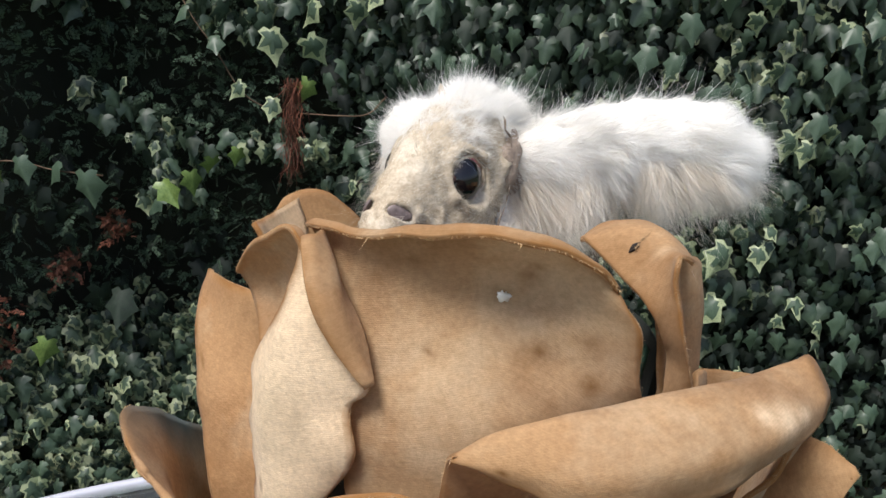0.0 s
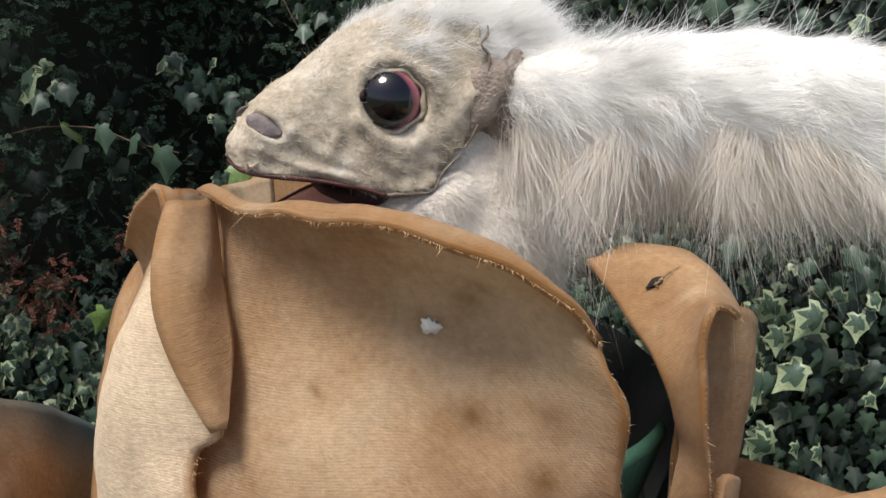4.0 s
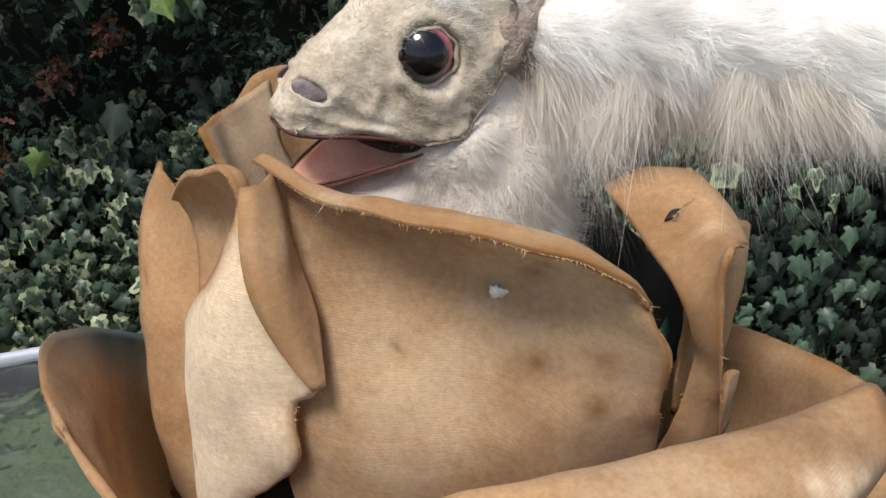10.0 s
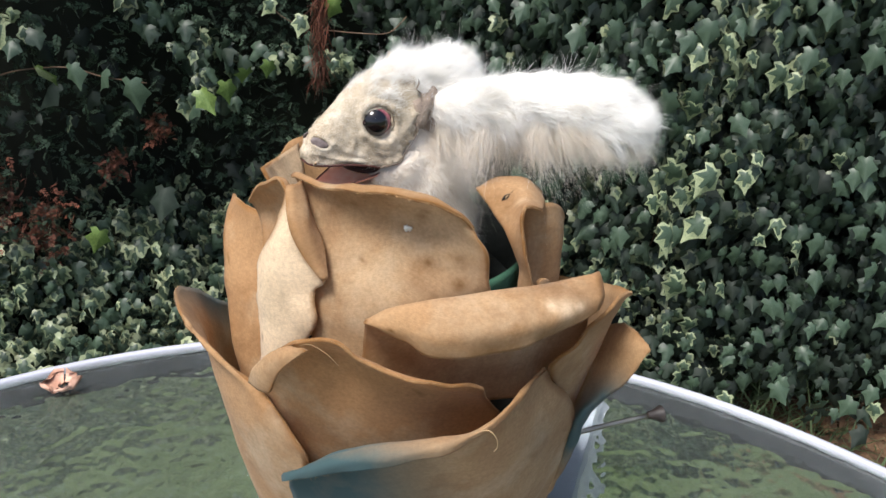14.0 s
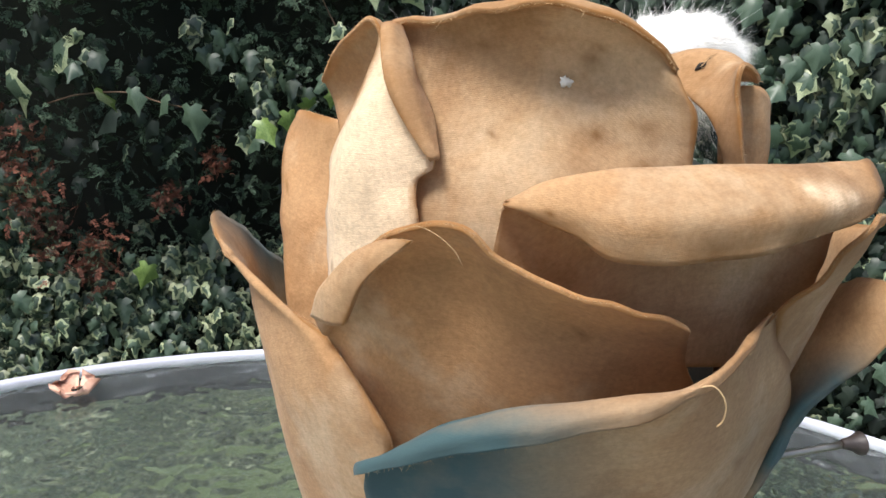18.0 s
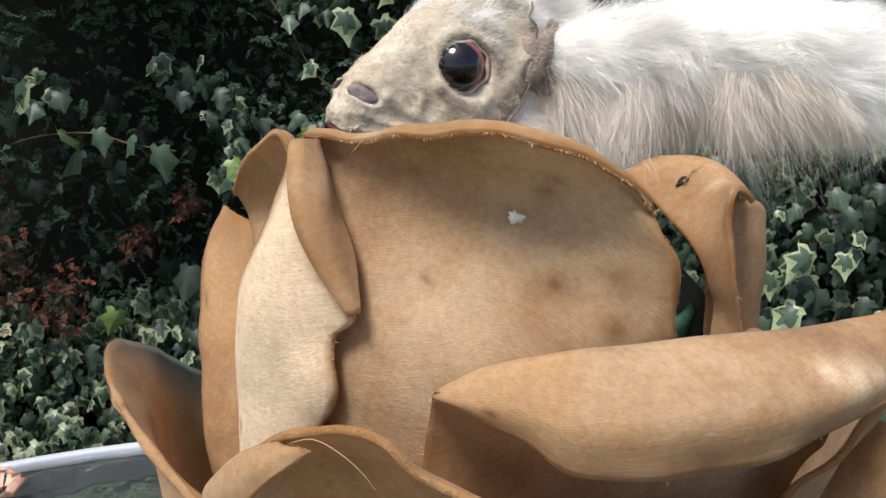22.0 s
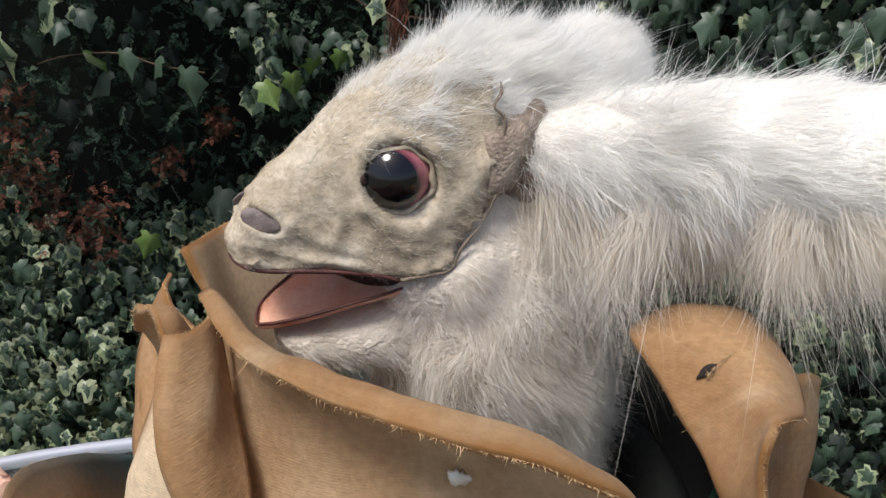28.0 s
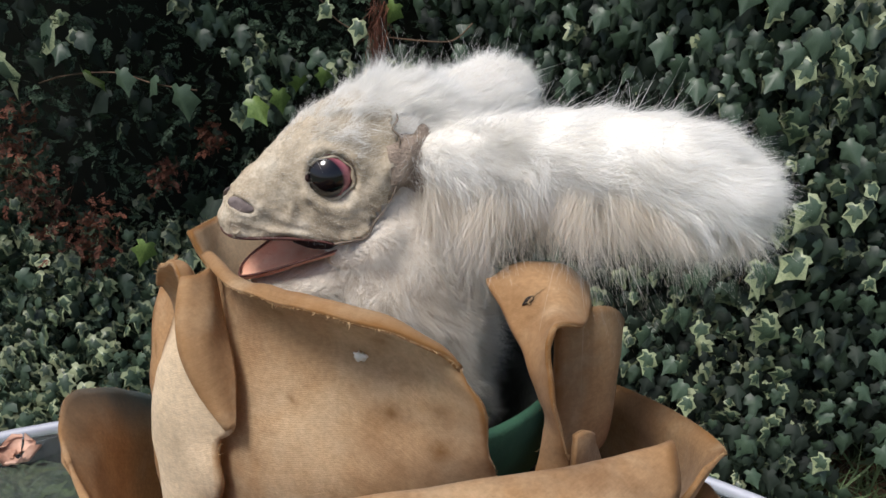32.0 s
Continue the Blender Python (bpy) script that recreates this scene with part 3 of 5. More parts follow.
    petal("left_middle", [
        ((-116, 164, 86), (-108, 168, 75), (-99, 169.5, 61), (-86, 169.5, 47)),
        ((-102, 152, 79), (-97, 152, 68), (-92, 152, 57), (-82, 152, 46)),
        ((-93, 135, 75), (-87, 134, 67), (-82, 134, 58), (-74, 134, 48)),
        ((-83, 116, 71), (-79, 114, 66), (-74, 114, 60), (-68, 114, 52)),
        ((-77, 85, 65), (-74, 84, 64), (-70, 84, 62), (-65, 84, 58))], t, tone=0.75, seed=3, stains=[(0.33, 0.12, 1.0, 0.7)])
    petal("left_outer", [
        ((-112, 107, 84), (-98, 128, 86.5), (-83, 146.5, 89.5), (-73, 148, 89), (-65, 145, 87)),
        ((-108, 98, 80), (-92, 117, 80), (-77, 136, 82), (-60, 143, 83.5), (-47, 140, 79)),
        ((-105, 94, 76), (-88, 110, 79), (-66, 129, 80), (-46, 136, 79), (-36, 134, 77)),
        ((-104, 78, 74), (-86, 94, 77), (-58, 112, 78), (-38, 120, 79), (-24, 122, 80)),
        ((-104, 48, 68), (-86, 60, 71), (-60, 74, 72), (-40, 88, 74), (-26, 98, 76)),
        ((-104, 20, 60), (-88, 22, 60), (-66, 26, 61), (-48, 38, 62), (-34, 46, 62)),
        ((-104, 1, 47), (-88, 1, 47), (-66, 1, 47), (-48, 2, 47), (-34, 2, 47))], t, tone=0.6, seed=4, dye_back=0.9, stains=[(0.1, 0.8, 1.0, 1.0), (0.25, 0.55, 2.0, 0.4)],
        dye=lambda v, u: 0.9 * np.clip(1.9 - u / 0.42, 0, 1) * np.clip(1.1 - v * 7, 0, 1))
    petal("front_middle", [
        ((-39, 143, 80), (-23, 171, 86), (-12, 176, 88), (-6, 170, 88), (6, 164, 88), (18, 156, 83)),
        ((-38, 140, 79), (-24, 168, 84), (-13, 172, 84), (-6, 167, 84), (7, 160, 84), (19, 152, 81)),
        ((-38, 136, 76), (-25, 156, 78), (-13, 161, 78), (-6, 157, 78), (8, 151, 78), (22, 143, 77)),
        ((-34, 118, 72), (-23, 122, 73), (-13, 125, 74), (-5, 128, 74), (11, 129, 74), (30, 124, 71)),
        ((-34, 80, 64), (-23, 80, 65), (-13, 80, 66), (-5, 80, 66), (11, 80, 66), (30, 80, 64))], t, tone=1.0, seed=5, stains=[(0.5, 0.75, 1.2, 0.7)])
    petal("front_fold", [
        ((-22, 171, 87), (-20, 172.5, 89), (-17.5, 173, 89.5)),
        ((-27, 166, 87), (-24, 167, 90), (-21.5, 167, 90.5)),
        ((-32.7, 156, 86), (-28, 159, 89), (-24.5, 160.5, 90)),
        ((-36, 147, 84.5), (-31, 149, 87), (-27.5, 151, 88))], t, tone=0.25, seed=18, wrinkle=0.3, edges="tr")
    petal("rolled", [
        ((-7, 178, 78), (1, 175, 82), (7, 171, 86), (21, 172, 88), (32, 174, 88.5), (44, 176, 88.5)),
        ((-8, 178, 79), (0, 179.5, 82), (8, 180, 86), (19, 181, 87), (31, 181, 88), (46, 180, 88)),
        ((-8, 178, 77), (-1, 182.5, 77), (7, 185, 76.5), (20, 185, 75), (35, 184, 77), (50, 182.5, 82)),
        ((-9, 172, 73), (-2, 172, 73), (9, 172, 70), (24, 170, 69), (40, 168, 71), (54, 166, 78)),
        ((-10, 164, 70), (-2, 160, 70), (11, 152, 69), (27, 148, 69), (44, 146, 70), (56, 152, 76)),
        ((-11, 150, 67), (-2, 148, 68), (14, 140, 69), (35, 135, 70), (52, 130, 70), (62, 138, 72))], t, tone=0.35, seed=6, nc=8, nr=8, stains=[(0.16, 0.16, 0.6, 0.9), (0.2, 0.7, 2.5, 0.3), (0.1, 0.55, 4.0, 0.3), (0.03, 0.55, 6.0, 0.5), (0.04, 0.76, 6.0, 0.5)], worn=[(0.22, 0.86, 3.0, 0.9), (0.26, 0.80, 2.0, 0.8), (0.18, 0.90, 1.6, 0.8)])
    petal("right_middle", [
        ((39, 150, 79), (47, 164, 84), (59, 168, 86), (72, 160, 86), (92, 146, 76), (116, 131, 72)),
        ((41, 144, 77), (48, 157, 82), (60, 160, 84), (73, 154, 82), (92, 138, 73), (116, 122, 69)),
        ((46, 132, 74), (54, 138, 77), (64, 140, 79), (76, 136, 79), (94, 120, 73), (116, 108, 69)),
        ((50, 100, 68), (56, 102, 70), (66, 104, 72), (80, 102, 72), (96, 92, 69), (116, 86, 66))], t, seed=7, nc=7)
    petal("right_outer", [
        ((65, 146, 97), (64, 145.5, 97.5), (63.5, 144, 97.5), (64, 142.5, 97)),
        ((68, 148, 89), (65, 139, 87), (62, 132, 91.5), (63, 130, 92)),
        ((78, 139, 85), (70, 128, 78), (58, 123, 83), (60, 120, 85)),
        ((84, 125, 80), (72, 112, 74), (56, 113, 78.5), (60, 109, 80)),
        ((86, 100, 74), (76, 90, 70), (60, 92, 74.5), (64, 88, 75)),
        ((88, 60, 67), (78, 58, 66), (66, 60, 67), (70, 56, 68)),
        ((90, 1, 47), (80, 1, 47), (72, 1, 47), (74, 1, 47))], t, seed=8, dye=side_dye, dye_back=1.0)
    petal("front_outer", [
        ((-24.5, 118, 91), (-10, 134, 96), (3, 145, 100.5), (15, 152, 99.3), (35.5, 152, 80)),
        ((-24.5, 119.5, 90.5), (-10, 138, 95.5), (3, 148.5, 100), (15, 154, 99), (36, 152.5, 79.5)),
        ((-24.2, 118, 88.5), (-10, 138, 91), (3, 147.5, 95.5), (15.5, 152, 96.5), (37, 150, 78.7)),
        ((-25, 111, 86.5), (-10, 131, 89.5), (3, 140, 93.5), (16, 146, 94.5), (40, 144, 78.7)),
        ((-26, 96, 83), (-10, 118, 87), (5, 126, 89), (22, 124, 87), (53, 122, 78)),
        ((-28, 76, 75), (-11, 90, 78), (9, 95, 80), (30, 92, 77), (68, 80, 73)),
        ((-36, 36, 62), (-14, 40, 62), (16, 40, 63), (46, 36, 62), (73, 32, 61)),
        ((-40, 1, 48), (-16, 1, 48), (16, 1, 48), (45, 1, 48), (76, 1, 47))], t, tone=0.2, seed=9, dye_back=0.95, dye=front_dye, nc=10, stains=[(0.42, 0.24, 1.0, 0.9), (0.7, 0.5, 2.0, 0.3), (0.62, 0.85, 2.0, 0.4)], label="tan outer petal dyed blue-green along one side")
    p = petal("right_inner", [
        ((68, 192, 27), (75, 195.5, 35), (78, 195.5, 43), (80, 190, 49)),
        ((54, 194.5, 30), (60, 198, 38), (63, 198, 46), (65, 192.5, 52.5)),
        ((50, 191.5, 37), (53, 195, 43.5), (53, 197.5, 50), (55, 194.5, 55.5)),
        ((46, 188.5, 45), (46.5, 193, 50), (45.5, 197, 54), (44, 199, 56)),
        ((42.5, 186, 52), (42.5, 189, 54.5), (42, 191, 56.5), (41.5, 193, 57.5)),
        ((42, 181, 55), (41.7, 182, 57), (41.3, 183, 59), (41, 184, 60.5)),
        ((43.5, 174, 56.5), (43, 174, 58.5), (43, 174, 60.5), (43.5, 174, 62)),
        ((41, 163, 57.5), (42, 162, 60), (43.5, 162, 62), (46, 162, 63)),
        ((38, 150, 57), (41, 150, 59), (44, 150, 61), (47, 150, 62))], t, tone=0.45, seed=10, worn=[(0.30, 0.62, 2.0, 0.3)], label="tan petal with a small torn slit", nc=10, wrinkle=0.35)
    best = min(p.data.vertices, key=lambda v: (v.co - Vector(cyl(56.5, 195.4, 43.1))).length)
    # near-black sliver laid on the cloth as the shade inside the tear
    slit = under("slit", slit_mark(best.co, 0.0038, 0.0010, SLIT), p, "torn slit with frayed rim, its shade a near-black sliver")
    rng = np.random.default_rng(77)
    roots = np.array([np.array(best.co) + (0.0035 * math.cos(a) * 0.55, 0.0035 * math.cos(a) * 0.4 - 0.0004, 0.0012 * math.sin(a) + 0.0009 * math.cos(a)) + np.array((0.0005, -0.0008, 0.0011)) for a in rng.uniform(0, 6.283, 220)])
    under("slit_lip", fibres("slit_lip", roots, rng.normal(0, 1, roots.shape) + (0.2, -0.7, 0), rng.uniform(0.0002, 0.0007, len(roots)), 0.00006, FRAY, 0.2, 0.6, 2, 78), slit, "pale frayed lip of the slit")
    petal("right_back_inner", [
        ((60, 191, 46.5), (74, 189, 54), (86, 178, 59)),
        ((58, 181, 48.5), (74, 177, 57), (85.5, 170, 59)),
        ((56, 168, 51), (72, 163, 58), (80, 160, 59)),
        ((56, 150, 53), (70, 150, 58), (78, 150, 59))], t, tone=0.6, seed=11)
    petal("right_small", [
        ((48, 172, 61.5), (51.5, 171, 61), (56, 164, 60.5)),
        ((46.5, 167, 62.5), (51.5, 166, 62), (58, 160, 61.5)),
        ((46, 158, 63), (53, 157, 63), (60, 154, 62.5))], t, seed=17, pale=0.25, wrinkle=0.3)
    petal("back_left_inner", [
        ((-95.5, 190.5, 57), (-115, 184.5, 63), (-137, 181, 75)),
        ((-90, 179, 49), (-108, 175, 55), (-132, 171, 63)),
        ((-84, 158, 44), (-104, 156, 47), (-130, 154, 50))], t, tone=0.1, worn=[(0.3, 0.5, 60, 0.55)], seed=13, nc=10)
    petal("back_inner", [
        ((-127, 172, 77), (-138, 180, 82), (-150, 176, 82), (-165, 150, 76)),
        ((-127, 158, 70), (-138, 162, 74), (-150, 158, 74), (-165, 140, 70)),
        ((-127, 128, 62), (-138, 128, 64), (-150, 128, 64), (-165, 128, 62))], t, tone=0.7, seed=14)
    # petals round the back
    for k, a in enumerate((112, 155, 200, 240)):
        petal("back_outer", [
            ((a - 28, 88, 80), (a - 12, 98, 87), (a + 12, 98, 87), (a + 28, 88, 80)),
            ((a - 30, 76, 74), (a - 12, 82, 78), (a + 12, 82, 78), (a + 30, 76, 74)),
            ((a - 32, 45, 66), (a - 12, 45, 67), (a + 12, 45, 67), (a + 32, 45, 66)),
            ((a - 32, 1, 48), (a - 12, 1, 48), (a + 12, 1, 48), (a + 32, 1, 48))], t, seed=20 + k, nr=4, nc=5)
    under("loose_thread", tube("loose_thread", [cyl(14, 153.5, 99.5), cyl(15.5, 154, 100.3), cyl(16.8, 151, 101), cyl(17.2, 147, 100.5), cyl(16.9, 145, 99.8)], [0.00018] * 5, FRAY, 6), t, "loose tan thread")
    under("loose_thread", tube("loose_thread", [cyl(-19, 174.5, 90.5), cyl(-16.5, 176.8, 91.5), cyl(-14, 176, 92), cyl(-12, 173.5, 92), cyl(-11.2, 170.5, 91)], [0.00007] * 5, FRAY, 6), t, "loose tan thread")
    key = under("winding_key", tube("winding_key", [(0.055, 0.003, 0.0545), (0.085, 0.013, 0.0568), (0.117, 0.022, 0.0592)], [0.0013, 0.0013, 0.0013], STEEL), t, "thin steel winding rod")
    under("knob", tube("knob", [(0.1155, 0.0213, 0.0598), (0.1165, 0.0216, 0.0597), (0.1195, 0.0224, 0.0595), (0.1225, 0.0232, 0.0592), (0.1232, 0.0234, 0.0592)], [0.0015, 0.0019, 0.0027, 0.0042, 0.0038], BROWN_WOOD, 16), key, "dark turned knob")


def cyl(a, z, r):
    return (r * math.sin(radians(a)) / 1000, -r * math.cos(radians(a)) / 1000, z / 1000)


def flake(name, at, size, seed):
    rng = np.random.default_rng(seed)
    n = 17
    V = [(at[0], at[1] - 0.0006, at[2])]
    for i in range(n):
        a, r = 2 * math.pi * i / n, size * rng.uniform(0.35, 1.0)
        V.append((at[0] + r * math.cos(a), at[1] - rng.uniform(0.0002, 0.0006), at[2] + 0.9 * r * math.sin(a)))
    V += [(x, y + 0.0006, z) for x, y, z in V]
    F = [(0, 1 + i, 1 + (i + 1) % n) for i in range(n)] + [(n + 1, n + 2 + (i + 1) % n, n + 2 + i) for i in range(n)]
    F += [(1 + i, n + 2 + i, n + 2 + (i + 1) % n, 1 + (i + 1) % n) for i in range(n)]
    return mesh_of(name, V, F, PALE)


def slit_mark(at, half, thick, mat):
    """A short torn slit: a ragged sliver a little proud of the cloth."""
    d = Vector((0.80, 0.42, 0.42)).normalized()
    up = Vector((0.25, -0.55, 0.80)).normalized()
    pts = [Vector(at) + up * 0.0009 + d * half * s + Vector((0, 0, 0.0004 * noise.noise((s * 3, half * 900, thick * 9000)))) for s in (-1, -0.55, -0.1, 0.3, 0.7, 1)]
    return tube("slit", pts, [thick * q for q in (0.1, 0.8, 0.7, 1.0, 0.6, 0.1)], mat, 6, 4)


# ---- the rabbit ----
HX, HY, HZ = 0.0060, -0.0088, 0.020      # middle of the head in the rabbit's own space
PIVOT = (0.0108, 0.0345, TOP + 0.19)


def blob(name, sections, mat, sides=28, steps=5, power=2.3, lumps=0.0, seed=0, low=None):
    """A lofted form along x from sections (x, y, z, half width, half height)."""
    S = spline(np.array(sections, float), steps)
    V, F = [], []
    for x, y, z, w, h in S:
        for k in range(sides):
            a = 2 * math.pi * k / sides
            c, s = math.cos(a), math.sin(a)
            k2 = low if low and s < 0 else power
            q = (abs(c) ** k2 + abs(s) ** k2) ** (-1 / k2)
            n = 1 + lumps * noise.noise((x * 0.25 + seed, c * 1.5, s * 1.5))
            V.append(((HX * 1000 + x) / 1000, (HY * 1000 + y + w * c * q * n) / 1000, (HZ * 1000 + z + h * s * q * n) / 1000))
    for i in range(len(S) - 1):
        for k in range(sides):
            j = (k + 1) % sides
            F.append((i * sides + k, (i + 1) * sides + k, (i + 1) * sides + j, i * sides + j))
    F += [tuple(range(sides)), tuple((len(S) - 1) * sides + k for k in range(sides))[::-1]]
    return mesh_of(name, V, F, mat)


def sphere(name, centre, radius, mat, squash=(1, 1, 1)):
    bm = bmesh.new()
    bmesh.ops.create_uvsphere(bm, u_segments=48, v_segments=32, radius=radius)
    bmesh.ops.scale(bm, vec=squash, verts=bm.verts)
    bmesh.ops.translate(bm, vec=centre, verts=bm.verts)
    me = bpy.data.meshes.new(name)
    bm.to_mesh(me)
    bm.free()
    me.materials.append(mat)
    me.polygons.foreach_set("use_smooth", [True] * len(me.polygons))
    return me


def surface_points(me, n, seed, keep=None):
    """Random places and normals on a mesh."""
    rng = np.random.default_rng(seed)
    me.calc_loop_triangles()
    co = np.empty(len(me.vertices) * 3, np.float32)
    me.vertices.foreach_get("co", co)
    co = co.reshape(-1, 3)
    tri = np.empty(len(me.loop_triangles) * 3, np.int32)
    me.loop_triangles.foreach_get("vertices", tri)
    a, b, c = (co[tri.reshape(-1, 3)[:, k]] for k in range(3))
    nn = np.cross(b - a, c - a)
    area = np.linalg.norm(nn, axis=1) + 1e-15
    i = rng.choice(len(a), n, p=area / area.sum())
    s, t = rng.random((2, n))
    f = s + t > 1
    s[f], t[f] = 1 - s[f], 1 - t[f]
    p = a[i] + s[:, None] * (b - a)[i] + t[:, None] * (c - a)[i]
    q = nn[i] / area[i][:, None]
    if keep is not None:
        k = keep(p)
        p, q = p[k], q[k]
    return p, q


def locks(name, p, n, ways, lengths, per, spread, width, mat, droop=0.1, curl=0.1, steps=3, seed=1, pinch=0.75):
    """Hairs in small tapering tufts: per hairs round each place p, drawn together towards their tips."""
    rng = np.random.default_rng(seed)
    k = np.repeat(np.arange(len(p)), per)
    j = rng.normal(0, spread, (len(k), 3))
    j -= n[k] * (j * n[k]).sum(1)[:, None]
    w = ways / np.linalg.norm(ways, axis=1)[:, None]
    reach = w[k] * (lengths[k] * rng.uniform(0.6, 1.1, len(k)))[:, None] - j * pinch + rng.normal(0, 0.00022, j.shape)
    return fibres(name, p[k] + j - n[k] * 0.0005, reach, np.linalg.norm(reach, axis=1), width, mat, droop, curl, steps, seed)


# x, crown, underside, half width at the lip, half width at the eye
FACE = [(-3, 23.6, -9.2, 13.6, 12.4), (4, 23.4, -9.4, 13.8, 12.0), (11, 21.9, -9.2, 13.6, 10.7), (16, 19.6, -8.6, 12.9, 9.8), (22, 15.8, -7.2, 10.6, 8.5), (28, 10.9, -6.3, 8.3, 7.0),
        (33, 6.9, -6.2, 6.7, 6.0), (37, 2.8, -6.1, 5.1, 4.7), (39.2, -0.4, -5.5, 3.3, 3.1), (40.1, -2.4, -4.4, 1.2, 1.1)]
# border of the hide on its sides, from the mouth's corner to the crown
BORDER = [(16.4, -8.4), (11.8, -7.6), (8.6, -7.2), (7.1, -4.2), (3.4, -0.8), (1.7, 0.8), (-0.2, 5.4), (0.6, 8.4), (-0.4, 12.4), (-1.2, 15.6), (0.5, 17.2), (-1.2, 19.0), (-2.9, 21.0)]
# folds of the hide: points along it, half width, height
FOLDS = [([(21, 3.6), (17.5, 0.2), (13, -0.8), (8.5, 1.2), (4, 5.5), (0.5, 9.5)], 1.1, 0.75), ([(20, -0.6), (15, -3.6), (9, -2.6), (5, 0.6)], 0.9, 0.4), ([(9, 11.5), (5, 8.5), (2, 8.8)], 0.8, 0.45),
         ([(27, 6.2), (24, 2.6), (25, -1)], 0.8, 0.35), ([(31, 1.5), (28, -1.4), (22, -3.8)], 0.8, 0.3), ([(20, 12.2), (15, 13.6), (9.6, 11)], 1.2, 0.55), ([(36, -2.2), (30, -4.6), (22, -5.8)], 0.7, 0.25)]


def line_distance(p, line):
    """How far places p lie from a line of points, in the plane."""
    line = np.asarray(line, float)
    best = np.full(len(p), 1e9)
    for a, b in zip(line, line[1:]):
        u = np.clip(((p - a) @ (b - a)) / ((b - a) @ (b - a)), 0, 1)
        best = np.minimum(best, np.linalg.norm(p - a - u[:, None] * (b - a), axis=1))
    return best


def face_mesh():
    """The shaved hide: a tapered muzzle, sunk eye sockets, nostrils and folds, cut off along a ragged border."""
    S = spline(np.array(FACE), 11)
    shape = spline([(0.0, 0.10, 0), (0.55, 0.03, 0), (0.93, 0.0, 0), (1.0, 0.06, 0), (0.95, 0.18, 0), (0.0, 0.50, 1.0), (0.0, 0.79, 0.76), (0.0, 0.955, 0.42), (0.0, 1.0, 0.0)], 6)
    k = len(shape)
    P = []
    for x, top, bot, wb, wm in S:
        y, z = shape[:, 0] * wb + shape[:, 2] * wm, bot + (top - bot) * shape[:, 1]
        P.append(np.c_[np.full(2 * k - 2, x), np.r_[y, -y[-2:0:-1]], np.r_[z, z[-2:0:-1]]])
    P = np.array(P)
    R, C = P.shape[:2]
    N = np.cross(np.gradient(np.concatenate([P[:, -1:], P, P[:, :1]], 1), axis=1)[:, 1:-1], np.gradient(P, axis=0))
    N /= np.linalg.norm(N, axis=2)[:, :, None] + 1e-9
    if (N[R // 2, :, 1] * P[R // 2, :, 1]).sum() < 0:
        N = -N
    q, side = P.reshape(-1, 3), np.abs(N.reshape(-1, 3)[:, 1])
    xz = q[:, [0, 2]]
    d = np.array([0.45 * noise.noise((a * 0.16, b * 0.16, c * 0.16)) + 0.32 * noise.noise((a * 0.4, b * 0.4, c * 0.4)) + 0.16 * noise.noise((a * 1.1, b * 1.1, c * 1.1)) for a, b, c in q])
    for line, w, h in FOLDS:
        d += side * 2.0 * h * np.exp(-((line_distance(xz, line) / w) ** 2))
    rho = np.hypot(xz[:, 0] - 14.8, xz[:, 1] - 6.7)
    d += side * (0.75 * np.exp(-(((rho - 6.3) / 0.9) ** 2)) - 2.6 * step(5.6, 4.2, rho))
    u, v = (xz[:, 0] - 35.1) * 0.88 + (xz[:, 1] - 1.6) * 0.47, -(xz[:, 0] - 35.1) * 0.47 + (xz[:, 1] - 1.6) * 0.88
    e = np.hypot(u / 3.0, v / 1.5)
    d += np.where(side > 0.3, 0.30 * np.exp(-(((e - 1.25) / 0.3) ** 2)) - 1.5 * step(1.05, 0.6, e), 0)
    rag = np.array([0.7 * noise.noise((a * 0.5, b * 0.5, 3.0)) + 0.35 * noise.noise((a * 1.3, b * 1.3, 7.0)) for a, b in xz])
    near = line_distance(xz, BORDER)
    reach = np.array([max([a + (b - a) * (z - za) / (zb - za) for (a, za), (b, zb) in zip(BORDER, BORDER[1:]) if min(za, zb) <= z <= max(za, zb) and za != zb] or [16.4 if z < 0 else -3.0]) for z in xz[:, 1]])
    out = (xz[:, 0] < reach + rag) & (np.abs(q[:, 1]) > 3.0)
    d += np.where((near < 2.2) & (xz[:, 0] < 14), 0.55 * (1 - near / 2.2) + 0.5 * rag * (near < 1.4), 0)
    V = (q + N.reshape(-1, 3) * d[:, None]) / 1000 + (HX, HY, HZ)
    F = []
    for i in range(R - 1):
        for c in range(C):
            f = (i * C + c, (i + 1) * C + c, (i + 1) * C + (c + 1) % C, i * C + (c + 1) % C)
            if sum(out[a] for a in f) < 2:
                F.append(f)
    F.append(tuple((R - 1) * C + c for c in range(C)))
    me = mesh_of("face", V, F, SKIN)
    bm = bmesh.new()
    bm.from_mesh(me)
    bmesh.ops.delete(bm, geom=[v for v in bm.verts if not v.link_faces], context="VERTS")
    if sum((f.calc_center_median() - Vector((HX + 0.01, HY, HZ + 0.004))).dot(f.normal) * f.calc_area() for f in bm.faces) < 0:
        bmesh.ops.reverse_faces(bm, faces=bm.faces)
    bmesh.ops.solidify(bm, geom=bm.faces[:], thickness=0.0005)
    bm.to_mesh(me)
    bm.free()
    me.polygons.foreach_set("use_smooth", [True] * len(me.polygons))
    return me


